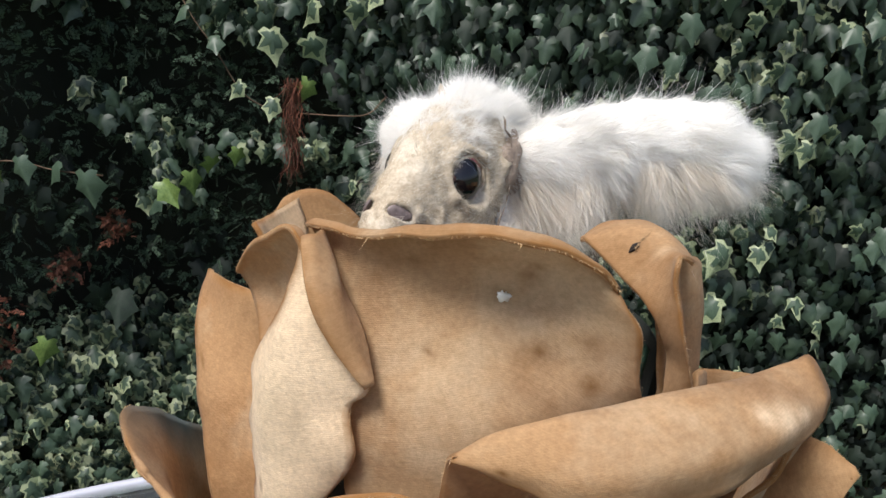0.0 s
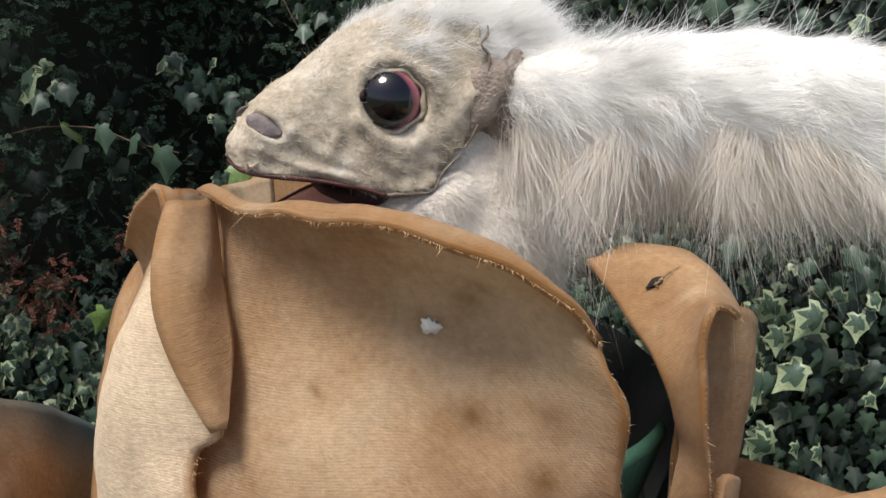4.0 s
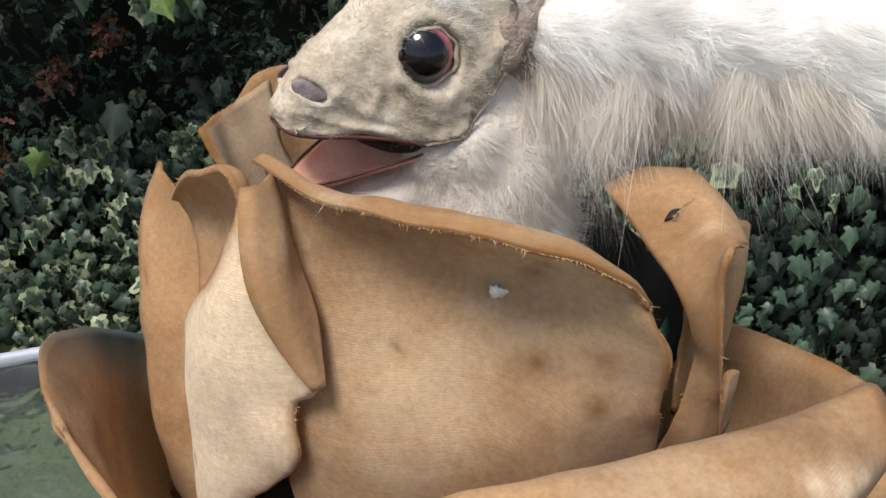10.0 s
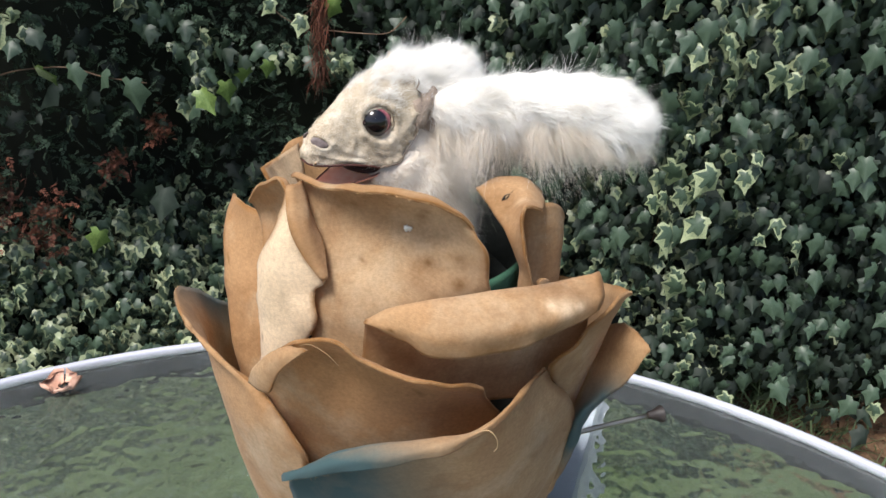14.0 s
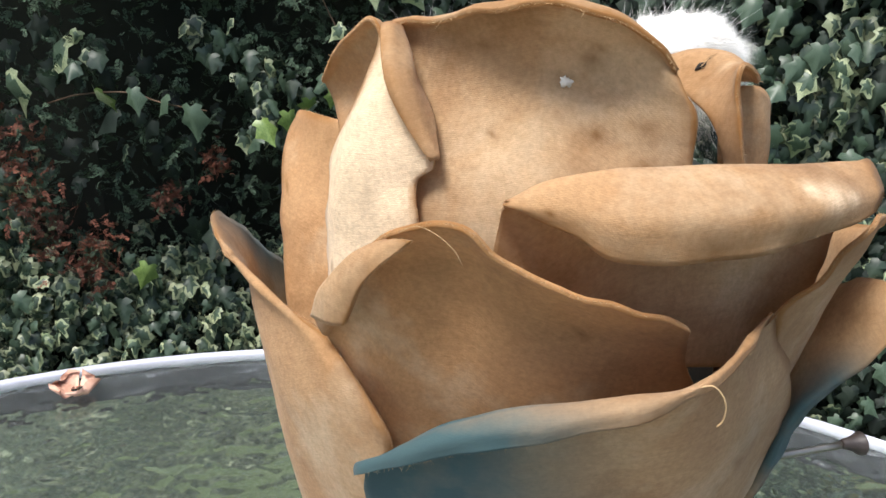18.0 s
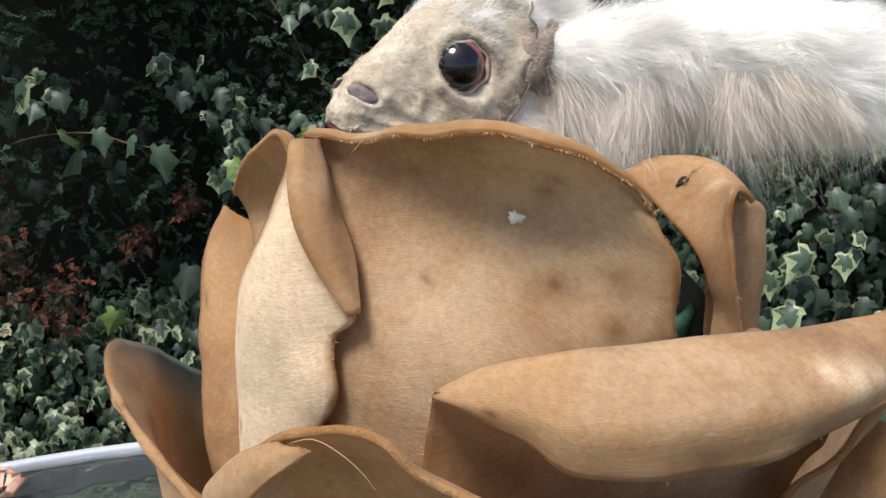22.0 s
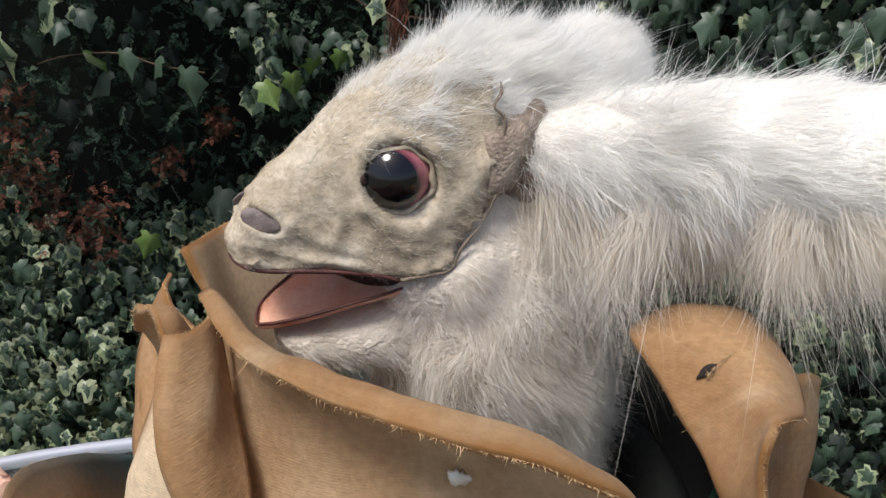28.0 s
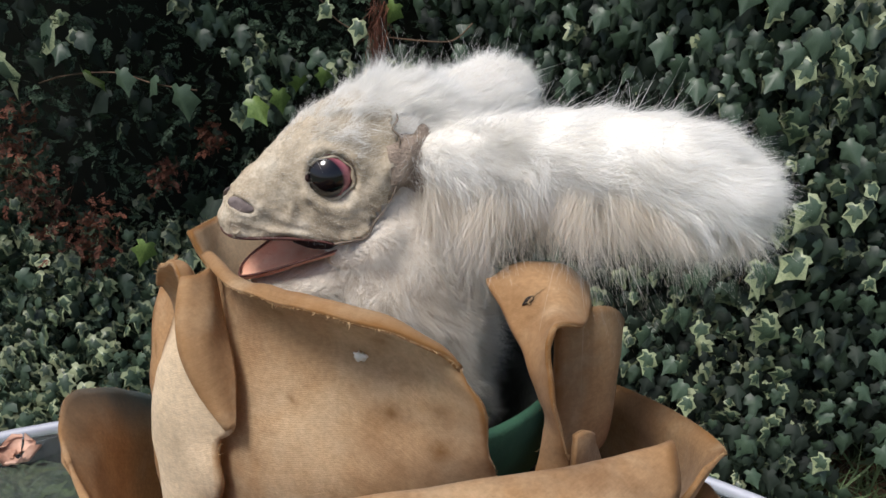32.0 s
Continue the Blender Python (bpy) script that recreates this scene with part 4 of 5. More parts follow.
def jaw_mesh():
    """The open lower jaw: a shallow pink scoop with thin walls."""
    S = spline([(8, -10.5, 11.0, 1.0), (13, -11.0, 10.8, 1.6), (18, -12.2, 10.2, 2.2), (23, -13.4, 8.9, 2.6), (28, -15.0, 7.2, 2.6), (33, -16.6, 5.0, 2.0), (36, -17.8, 2.8, 1.2), (37.3, -18.4, 0.9, 0.5)], 5)
    g = np.linspace(-1, 1, 17)
    top = np.array([[(x, w * u, z - dep * (1 - abs(u) ** 2.6) + 0.12 * noise.noise((x * 0.5, u * 3, 2.0))) for u in g] for x, z, w, dep in S])
    low = top + np.array((0, 0, -0.9))
    V = np.concatenate([top.reshape(-1, 3), low.reshape(-1, 3)]) / 1000 + (HX, HY, HZ)
    R, C = top.shape[:2]
    h = R * C
    F = []
    for i in range(R - 1):
        for c in range(C - 1):
            a, b, e, f = i * C + c, i * C + c + 1, (i + 1) * C + c + 1, (i + 1) * C + c
            F += [(a, b, e, f), (h + f, h + e, h + b, h + a)]
    loop = list(range(C)) + [i * C + C - 1 for i in range(1, R)] + [(R - 1) * C + c for c in range(C - 2, -1, -1)] + [i * C for i in range(R - 2, 0, -1)]
    F += [(b, a, h + a, h + b) for a, b in zip(loop, loop[1:] + loop[:1])]
    return mesh_of("jaw", V, F, PINK), S


def rabbit():
    t = thing("toy_rabbit", PIVOT, "old white fur rabbit head rising out of the cloth rose", "toy rabbit")
    o = np.array((HX, HY, HZ))
    mm = lambda *v: tuple(o + np.array(v) / 1000)
    rng = np.random.default_rng(3)
    face = face_mesh()
    f = under("face", face, t, "beige shaved hide face")
    core = [(-4, 0, 6.4, 10.4, 12.4), (4, 0, 6.0, 9.6, 12.6), (11, 0, 5.2, 8.2, 11.2), (16, 0, 4.0, 5.6, 9.4), (22, 0, 3.4, 5.2, 7.4), (28, 0, 1.6, 4.0, 5.2), (33, 0, 0.2, 2.8, 3.4)]
    under("head_core", blob("head_core", core, BARE, 24, 4, 2.2), t, "brown bare inside of the head")
    p, n = surface_points(face, 30000, 4, lambda p: (p[:, 0] - HX < 0.0385))
    under("face_fuzz", fibres("face_fuzz", p, n * 0.55 + np.array((-1.0, 0, -0.1)) + clump(p, 600, 0.4, 62) + rng.normal(0, 0.3, p.shape), rng.uniform(0.0005, 0.0017, len(p)), 0.00004, FUZZ, 0.1, 0.4, 2, 5), f)
    # white fur over the brow, denser towards the crown
    p, n = surface_points(face, 22000, 14, lambda p: (p[:, 2] - HZ > 0.0128 + 0.0012 * np.sin(p[:, 0] * 1900) + 0.10 * np.abs(p[:, 0] - HX - 0.002) + rng.normal(0, 0.0022, len(p))) & (p[:, 0] - HX < 0.029) & ~((p[:, 0] - HX < 0.008 + rng.normal(0, 0.001, len(p))) & (p[:, 2] - HZ < 0.0185) & (p[:, 1] > HY)))
    under("brow_fur", locks("brow_fur", p, n, n * 0.62 + np.array((-1.0, 0, 0.15)) + clump(p, 500, 0.3, 60), rng.uniform(0.0025, 0.0060, len(p)) * np.clip(1.5 - (p[:, 0] - HX) / 0.026, 0.45, 1.3), 6, 0.0006, 0.00004, FUR, 0.1, 0.25, 2, 6), f)
    p, n = surface_points(face, 4500, 24, lambda p: (p[:, 0] - HX < 0.013) & (p[:, 1] - HY < -0.006) & (p[:, 2] - HZ > -0.006))
    under("cheek_fur", locks("cheek_fur", p, n, n * 0.6 + np.array((-0.9, 0, 0.1)), rng.uniform(0.003, 0.007, len(p)), 6, 0.0007, 0.00006, FUR, 0.1, 0.2, 2, 26), f)
    edge = [(-1.4, 9.3, 19.8), (-1.2, 10.0, 18.4), (0.4, 11.0, 16.8), (-0.9, 11.8, 15.2), (-0.6, 12.6, 12.4)]
    under("torn_edge", tube("torn_edge", [mm(*e) for e in edge], [0.0001, 0.0003, 0.0002, 0.0003, 0.0001], TORN, 7), f, "curled dark torn hide edge")
    under("torn_edge", tube("torn_edge", [mm(-0.8, 13.2, 7.6), mm(0.2, 13.6, 5.4), mm(1.9, 13.9, 1.6), mm(3.4, 14.0, -0.6)], [0.0001, 0.0003, 0.0002, 0.0001], TORN, 6), f, "curled dark torn hide edge")
    # dark tube draws the cut edge together with the shadow line under it
    under("hide_edge", tube("hide_edge", [mm(16.6, 13.3, -8.2), mm(12, 14.2, -7.9), mm(8.6, 14.4, -7.5), mm(7.0, 14.3, -4.4), mm(3.6, 14.2, -0.9)], [0.0003, 0.0003, 0.0002, 0.0003, 0.0001], TORN, 6), f, "cut edge of the hide drawn with its dark shadow line")
    under("torn_patch", blob("torn_patch", [(-13, 5, 6.5, 5.0, 5.5), (-9, 5, 7.0, 7.8, 8.2), (-4, 5, 7.2, 8.6, 9.6), (2, 5, 7.2, 7.8, 8.6)], BARE, 30, 7, 2.3, 0.30), t, "bare brown patch behind the cheek")
    flap = np.array([[(4 - 4.2 * a, -3 - 4.5 * a + 2.4 * (b - 0.5), 22.4 + 2.6 * a + 0.8 * math.sin(b * 5) * a - 3.0 * (b - 0.5) ** 2) for b in np.linspace(0, 1, 7)] for a in np.linspace(0, 1, 9)]) + rng.normal(0, 0.12, (9, 7, 3))
    V = np.concatenate([flap.reshape(-1, 3), flap.reshape(-1, 3) - (0, 0, 0.5)]) / 1000 + o
    F = [g for i in range(8) for c in range(6) for g in ((i * 7 + c, i * 7 + c + 1, i * 7 + c + 8, i * 7 + c + 7), (63 + i * 7 + c + 7, 63 + i * 7 + c + 8, 63 + i * 7 + c + 1, 63 + i * 7 + c))]
    under("crown_flap", mesh_of("crown_flap", V, F, SKIN), t, "lifted flap of bare hide on the crown")
    for s in (1, -1):
        e = under("eye", eyeball(mm(14.8, s * 6.6, 6.7), 0.0057, (0.85, s, 0.05)), t, "glossy dark glass eye with pink iris")
        under("eyelid", ring_at("eyelid", mm(14.9, s * 9.5, 6.8), 0.0050, 0.0004, (0.30, s, 0.10), SKIN, wobble=0.16), e, "beige eyelid")
        under("tear_duct", sphere("tear_duct", mm(20.4, s * 8.7, 7.4), 0.0006, GULLET, (0.8, 0.8, 1.5)), f, "dark tear duct")
        under("eye_corner", sphere("eye_corner", mm(9.3, s * 10.6, 6.2), 0.0009, TORN, (1.5, 0.7, 0.9)), f, "dark corner of the eye")
        under("nostril", pit("nostril", mm(35.1, s * 4.15, 1.6), 0.0030, (0.34, s * 0.80, 0.40), (0.9, 0, 0.47)), f, "dark nostril")
    lip = [(16.4, 13.0, -8.6), (20, 11.3, -7.5), (25, 9.4, -6.9), (30, 7.6, -6.5), (35, 5.8, -6.4), (38.4, 3.6, -5.9), (39.6, 0, -5.4), (38.4, -3.6, -5.9), (35, -5.8, -6.4), (30, -7.6, -6.5), (25, -9.4, -6.9)]
    under("lip", tube("lip", [mm(*q) for q in lip], [0.0002, 0.0005, 0.0004, 0.0005, 0.0004, 0.0005, 0.0004, 0.0004, 0.0004, 0.0004, 0.0004], MAROON, 6), f, "dark red lip line")
    under("palate", blob("palate", [(2, 0, -8.0, 9.6, 1.6), (14, 0, -8.0, 10.2, 1.6), (26, 0, -7.0, 7.2, 0.9), (35, 0, -6.8, 3.6, 0.5)], MAROON, 18, 3), f, "dark maroon palate")
    scoop, rim = jaw_mesh()
    jaw = under("jaw", scoop, t, "pink painted lower jaw")
    line = [mm(x, w, z) for x, z, w, dep in rim[5::5]] + [mm(x, -w, z) for x, z, w, dep in rim[-6:4:-5]]
    under("jaw_lip", tube("jaw_lip", line, [0.00028] * len(line), MAROON, 6), jaw, "dark red edge of the lower lip")
    # near-black body stands for the shade behind the jaw
    under("throat_shade", blob("throat_shade", [(6, 0, -10.2, 10.4, 3.6), (14, 0, -10.4, 10.2, 3.2), (20, 0, -10.6, 8.4, 2.2), (24, 0, -10.2, 4.5, 1.1)], GULLET, 18, 3), jaw, "near-black body for the shade at the back of the mouth")
    chin = blob("chin", [(2, 0, -19, 11.4, 7), (10, 0, -20.4, 11.4, 6.6), (18, 0, -22.4, 10.6, 6.2), (26, 0, -23.6, 8.4, 5.2), (32, 0, -22.8, 5.2, 3.0), (34.5, 0, -21.6, 1.8, 1.0)], GREY_UNDER, 20, 4)
    c = under("chin", chin, jaw, "grey-white furry chin")
    p, n = surface_points(chin, 3200, 8)
    under("chin_fur", locks("chin_fur", p, n, n * 0.4 + np.array((-0.9, 0, -0.35)) + clump(p, 500, 0.3, 61), rng.uniform(0.002, 0.0055, len(p)), 7, 0.0007, 0.000045, FUR_GREY, 0.2, 0.25, 2, 9), c)
    # throat and chest
    neck = blob_up("neck", [(-6, 0, 12, 6, 6), (-7, 0, 4, 12, 10), (-3, 0, -8, 18, 15), (-3.2, 0, -22, 21.5, 19.5), (-6.5, 0, -40, 22.5, 21.5), (-8, 0, -62, 21, 21), (-8, 0, -90, 19, 19)], GREY_UNDER)
    k = under("neck", neck, t, "grey-white fur throat and chest")
    bare = lambda p: (np.abs(p[:, 0] - HX + 0.0035) < 0.0050) & (p[:, 2] - HZ > 0.0005) & (p[:, 2] - HZ < 0.0145) & (p[:, 1] - HY > 0.003)
    p, n = surface_points(neck, 12500, 11, lambda p: (p[:, 2] - HZ > -0.075) & ~bare(p))
    w = n * 0.35 + np.array((-0.45, 0, -0.7)) + clump(p, 300, 0.55, 47) + rng.normal(0, 0.12, p.shape)
    under("neck_fur", locks("neck_fur", p, n, w, rng.uniform(0.0035, 0.0085, len(p)), 10, 0.0009, 0.000045, FUR_GREY, 0.2, 0.22, 2, 12), k)
    # pouch of longer fur behind the mouth's corner
    pouch = blob("pouch", [(-3, 9, -10, 5, 5), (3, 10.2, -10.6, 6.0, 6.4), (9, 10.0, -12.2, 5.6, 6.0), (14, 8.6, -13.6, 4.2, 4.4), (17, 7.6, -14.0, 1.6, 2.0)], GREY_UNDER, 20, 4)
    c = under("pouch", pouch, k, "grey-white fur of the cheek")
    p, n = surface_points(pouch, 3600, 51, lambda p: p[:, 1] - HY > 0.006)
    w = n * 0.3 + np.array((-0.75, 0, -0.6)) + clump(p, 420, 0.35, 53) + rng.normal(0, 0.12, p.shape)
    under("pouch_fur", locks("pouch_fur", p, n, w, rng.uniform(0.003, 0.007, len(p)), 9, 0.0008, 0.000045, FUR_GREY, 0.15, 0.2, 2, 52), c)
    skull = blob("skull", [(-19, 0, 9, 4, 5), (-16, 0, 10, 9.0, 10), (-9, 0, 10.4, 10.2, 13.4), (-1, 0, 10.4, 9.2, 13.8), (5, 0, 10.0, 8.6, 12.8)], UNDERFUR, 24, 4)
    s = under("skull", skull, t, "white fur back of the head")
    p, n = surface_points(skull, 5200, 13, lambda p: ~bare(p))
    under("skull_fur", locks("skull_fur", p, n, n * 0.45 + np.array((-1.0, 0, 0.15)) + clump(p, 420, 0.4, 48), rng.uniform(0.004, 0.0095, len(p)), 9, 0.0009, 0.00006, FUR, 0.10, 0.15, 2, 15), s)
    p, n = surface_points(skull, 500, 71, lambda p: (p[:, 2] - HZ > 0.014))
    under("stray_hair", fibres("stray_hair", p, n * 0.9 + np.array((-0.5, 0, 0.3)) + rng.normal(0, 0.35, p.shape), rng.uniform(0.006, 0.011, len(p)), 0.00005, FUR, -0.05, 0.4, 3, 72), s)
    ears = []
    for sd in (1, -1):
        a = radians(40 if sd > 0 else 39)
        P = np.array([(-8 - s * math.cos(a), sd * (6 + s * math.sin(a)), z if sd > 0 else 4.5 - 0.0014 * s * s) for s, z in ((-4, 6.0), (8, 8.0), (27, 11.4), (47, 12.8), (63, 10.8), (77, 7.0))])
        if sd < 0:
            P = P[0] + (P - P[0]) * 0.90
        me = tube("ear", [mm(*q) for q in P], [(1.0 if sd > 0 else 1.22) * q for q in (0.0050, 0.0084, 0.0098, 0.0110, 0.0116, 0.0064)], UNDERFUR, 20, 5)
        ear = under("ear", me, t, "thick fluffy white ear")
        ears.append((ear, Vector(mm(*P[0])), Vector(P[-1] - P[0]).cross(Vector((0, 0, 1))).normalized(), 1.0 if sd > 0 else 0.5))
        d = (P[-1] - P[0]) / np.linalg.norm(P[-1] - P[0])
        p, n = surface_points(me, 8200, 16 + sd)
        low = np.clip(-n[:, 2], 0, 1)
        w = n * 0.32 + d * 1.0 + np.array((0, 0, -0.45)) * low[:, None] + clump(p, 330, 0.30, 41 + sd)
        under("ear_fur", locks("ear_fur", p, n, w, rng.uniform(0.004, 0.0085, len(p)) * (1 + 0.4 * low), 9, 0.0009, 0.00005, FUR, 0.08, 0.14, 2, 18 + sd), ear)
        # long hair under the ear, in locks
        p, n = surface_points(me, 6200 if sd > 0 else 2000, 30 + sd)
        p, n = p[n[:, 2] < -0.25], n[n[:, 2] < -0.25]
        along = ((p - np.array(mm(*P[0]))) @ d) / 0.08
        w = n * 0.35 + d * 0.45 + np.array((0, 0, -0.8)) + rng.normal(0, 0.16, p.shape) + clump(p, 300, 0.5, 44 + sd)
        under("ear_fringe", locks("ear_fringe", p, n, w, (rng.gamma(6, 0.0011, len(p)) + 0.005) * np.clip(2.1 - 1.6 * along, 0.7, 1.9), 9, 0.0009, 0.000045, FRINGE, 0.16, 0.26, 3, 33 + sd, 0.85), ear, "long cream hair hanging under the ear")
        p, n = surface_points(me, 4200, 54 + sd, lambda p: (p[:, 0] - HX > -0.026))
        w = n * 0.55 + d * 0.8 + np.array((0, 0, -0.25)) + clump(p, 450, 0.35, 57 + sd) + rng.normal(0, 0.2, p.shape)
        under("root_tuft", locks("root_tuft", p, n, w, rng.uniform(0.004, 0.011, len(p)), 8, 0.0008, 0.00005, FUR, 0.15, 0.28, 3, 56 + sd), ear)
        p, n = surface_points(me, 900, 36 + sd)
        p, n = p[n[:, 2] > 0.2], n[n[:, 2] > 0.2]
        under("stray_hair", fibres("stray_hair", p, n * 0.9 + d * 0.6 + rng.normal(0, 0.3, p.shape), rng.uniform(0.005, 0.0095, len(p)), 0.00005, FUR, -0.05, 0.4, 3, 39 + sd), ear)
    return t, ears


def pit(name, centre, radius, normal, along):
    """A shallow dark oval lying on a surface."""
    me = sphere(name, (0, 0, 0), radius, NOSTRIL, (1.05, 0.56, 0.20))
    z = Vector(normal).normalized()
    x = (Vector(along) - z * Vector(along).dot(z)).normalized()
    m = Matrix((x, z.cross(x), z)).transposed().to_4x4()
    me.transform(Matrix.Translation(centre) @ m)
    return me


def eyeball(centre, radius, gaze):
    """A glass eye: black pupil round the gaze, pink iris beyond it."""
    me = sphere("eye", (0, 0, 0), radius, EYE)
    g = Vector(gaze).normalized()
    me.attributes.new("gaze", "FLOAT", "POINT").data.foreach_set("value", [v.co.normalized().dot(g) for v in me.vertices])
    me.transform(Matrix.Translation(centre))
    return me


def ring_at(name, centre, radius, tube_r, axis, mat, sides=40, wobble=0.0, tall=1.0):
    q = Vector(axis).to_track_quat("Z", "Y")
    V, F = [], []
    for i in range(sides):
        a = 2 * math.pi * i / sides
        c, s = math.cos(a), math.sin(a)
        rad = radius * (1 + wobble * noise.noise((c * 1.7 + radius * 900, s * 1.7, 1.0)))
        tr = tube_r * (1 + 5 * wobble * noise.noise((c * 2.3, s * 2.3 + radius * 700, 5.0)))
        for j in range(8):
            b = 2 * math.pi * j / 8
            v = Vector(((rad + tr * math.cos(b)) * c, (rad + tr * math.cos(b)) * s * tall, tr * math.sin(b)))
            V.append(tuple(Vector(centre) + q @ v))
    for i in range(sides):
        for j in range(8):
            F.append((i * 8 + j, ((i + 1) % sides) * 8 + j, ((i + 1) % sides) * 8 + (j + 1) % 8, i * 8 + (j + 1) % 8))
    return mesh_of(name, V, F, mat)


def clump(p, scale, amount, seed):
    """A smooth random field of directions, so that hairs lie in locks."""
    rng = np.random.default_rng(seed)
    out = np.zeros(p.shape)
    for k in range(5):
        out += np.sin(p @ rng.normal(0, scale, (3, 3)) + rng.uniform(0, 6.28, 3))
    return out * amount / 2


def blob_up(name, sections, mat, sides=28, steps=5):
    """A lofted form along z from sections (x, y, z, half length, half width)."""
    S = spline(np.array(sections, float), steps)
    V, F = [], []
    for x, y, z, a, b in S:
        for k in range(sides):
            g = 2 * math.pi * k / sides
            n = 1 + 0.05 * noise.noise((math.cos(g) * 2, math.sin(g) * 2, z * 0.1))
            V.append((HX + (x + a * n * math.cos(g)) / 1000, HY + (y + b * n * math.sin(g)) / 1000, HZ + z / 1000))
    for i in range(len(S) - 1):
        for k in range(sides):
            j = (k + 1) % sides
            F.append((i * sides + j, (i + 1) * sides + j, (i + 1) * sides + k, i * sides + k))
    F += [tuple(range(sides))[::-1], tuple((len(S) - 1) * sides + k for k in range(sides))]
    F = [tuple(reversed(f)) for f in F]
    return mesh_of(name, V, F, mat)


# ---- hedge ----
def hedge_y(x, z=0.5):
    return 1.0 - 0.22 * step(-0.05, 0.35, x) - 0.16 * step(-0.35, -0.62, -np.asarray(x) * -1) - 0.10 * step(0.45, 0.1, z) - 0.14 * step(0.36, 0.16, z) * step(-0.25, -0.40, x)


HALF = [(0, 0.0), (0.18, 0.11), (0.37, 0.0), (0.33, -0.18), (0.47, -0.42), (0.26, -0.53), (0.13, -0.80), (0, -1.06)]


def leaf_shape(margin, seed=0):
    """An ivy leaf of length 1 hanging from its stalk: outer line, inner line and midrib."""
    rng = np.random.default_rng(seed)
    line = np.array(HALF + [(-x, y) for x, y in HALF[-2:0:-1]])
    line = line * rng.uniform(0.82, 1.18, (len(line), 1)) + rng.normal(0, 0.025, line.shape)
    mid = np.array((0, -0.34))
    inner = mid + (line - mid) * np.clip(1 - margin * rng.uniform(0.4, 1.7) * rng.uniform(0.2, 1.8, (len(line), 1)), 0.2, 0.97)
    bow = rng.uniform(0.15, 0.55)
    z = lambda p: -bow * abs(p[0]) + 0.05 * math.cos(p[1] * 5) - 0.55 * max(0, -p[1] - 0.40)
    V = [(*p, z(p)) for p in line] + [(*p, z(p)) for p in inner] + [(*mid, 0.06)]
    n = len(line)
    F, M = [], []
    if not margin:
        V = [(*p, z(p)) for p in line] + [(*mid, 0.10)]
        return np.array(V), np.array([(i, (i + 1) % n, n) for i in range(n)]), np.zeros(n, int)
    for i in range(n):
        j = (i + 1) % n
        F += [(n + i, n + j, 2 * n), (i, j, n + j), (i, n + j, n + i)]
        M += [0, 1, 1]
    return np.array(V), np.array(F), np.array(M)


def leaf_frames(rng, n, spread=0.5):
    """Turns for leaves that face out of the hedge and hang down."""
    nrm = np.c_[rng.normal(0, spread, n), -np.ones(n), rng.normal(0.55, spread * 0.8, n)]
    nrm /= np.linalg.norm(nrm, axis=1)[:, None]
    up = np.c_[rng.normal(0, 0.34, n), rng.normal(0, 0.2, n), np.ones(n)]
    x = np.cross(up, nrm)
    x /= np.linalg.norm(x, axis=1)[:, None]
    return np.stack([x, np.cross(nrm, x), nrm], 2)


def leaf_mass(name, at, size, mats, margin, parent, label, seed, spread=0.5):
    rng = np.random.default_rng(seed)
    shapes = [leaf_shape(margin, k) for k in range(6)]
    V, F, M = shapes[0]
    V = np.stack([s[0] for s in shapes])[rng.integers(0, 6, len(at))]
    R = leaf_frames(rng, len(at), spread)
    W = np.einsum("nij,nvj->nvi", R, V) * size[:, None, None] + at[:, None]
    V = V[0]
    Fs = (F[None] + (np.arange(len(at)) * len(V))[:, None, None]).reshape(-1, 3)
    me = fast_mesh(name, W.reshape(-1, 3), Fs, mats, np.tile(M, len(at)), smooth=True)
    return tagged(under(name, me, parent, label), kind="stuff")


def sprays(name, at, length, mat, seed):
    """Flat conifer sprays: small pointed leaflets on both sides of a short twig."""
    rng = np.random.default_rng(seed)
    n, k = len(at), 15
    d = np.c_[rng.normal(0, 0.7, n), rng.normal(-0.8, 0.35, n), rng.normal(0.1, 0.7, n)]
    d /= np.linalg.norm(d, axis=1)[:, None]
    s = np.cross(d, rng.normal(0, 1, (n, 3)))
    s /= np.linalg.norm(s, axis=1)[:, None]
    u = np.linspace(0, 1, k)
    side = np.where(np.arange(k) % 2, 1.0, -1.0)
    long = length * rng.uniform(0.6, 1.3, n)
    root = at[:, None] + d[:, None] * (u[None] * long[:, None])[:, :, None]
    way = d[:, None] * 0.75 + s[:, None] * (side * (1 - 0.9 * (u == 1)))[None, :, None] * 0.7 + rng.normal(0, 0.18, (n, k, 3))
    size = (0.30 * long[:, None] * (1.05 - 0.55 * u)[None] * rng.uniform(0.8, 1.2, (n, k)))[:, :, None]
    flat = np.cross(np.cross(d, s)[:, None], way) * 0.24
    V = np.stack([root, root + way * size * 0.45 + flat * size, root + way * size, root + way * size * 0.45 - flat * size], 2).reshape(-1, 3)
    F = (np.array([(0, 1, 2), (0, 2, 3)])[None] + 4 * np.arange(n * k)[:, None, None]).reshape(-1, 3)
    return fast_mesh(name, V, F, mat)


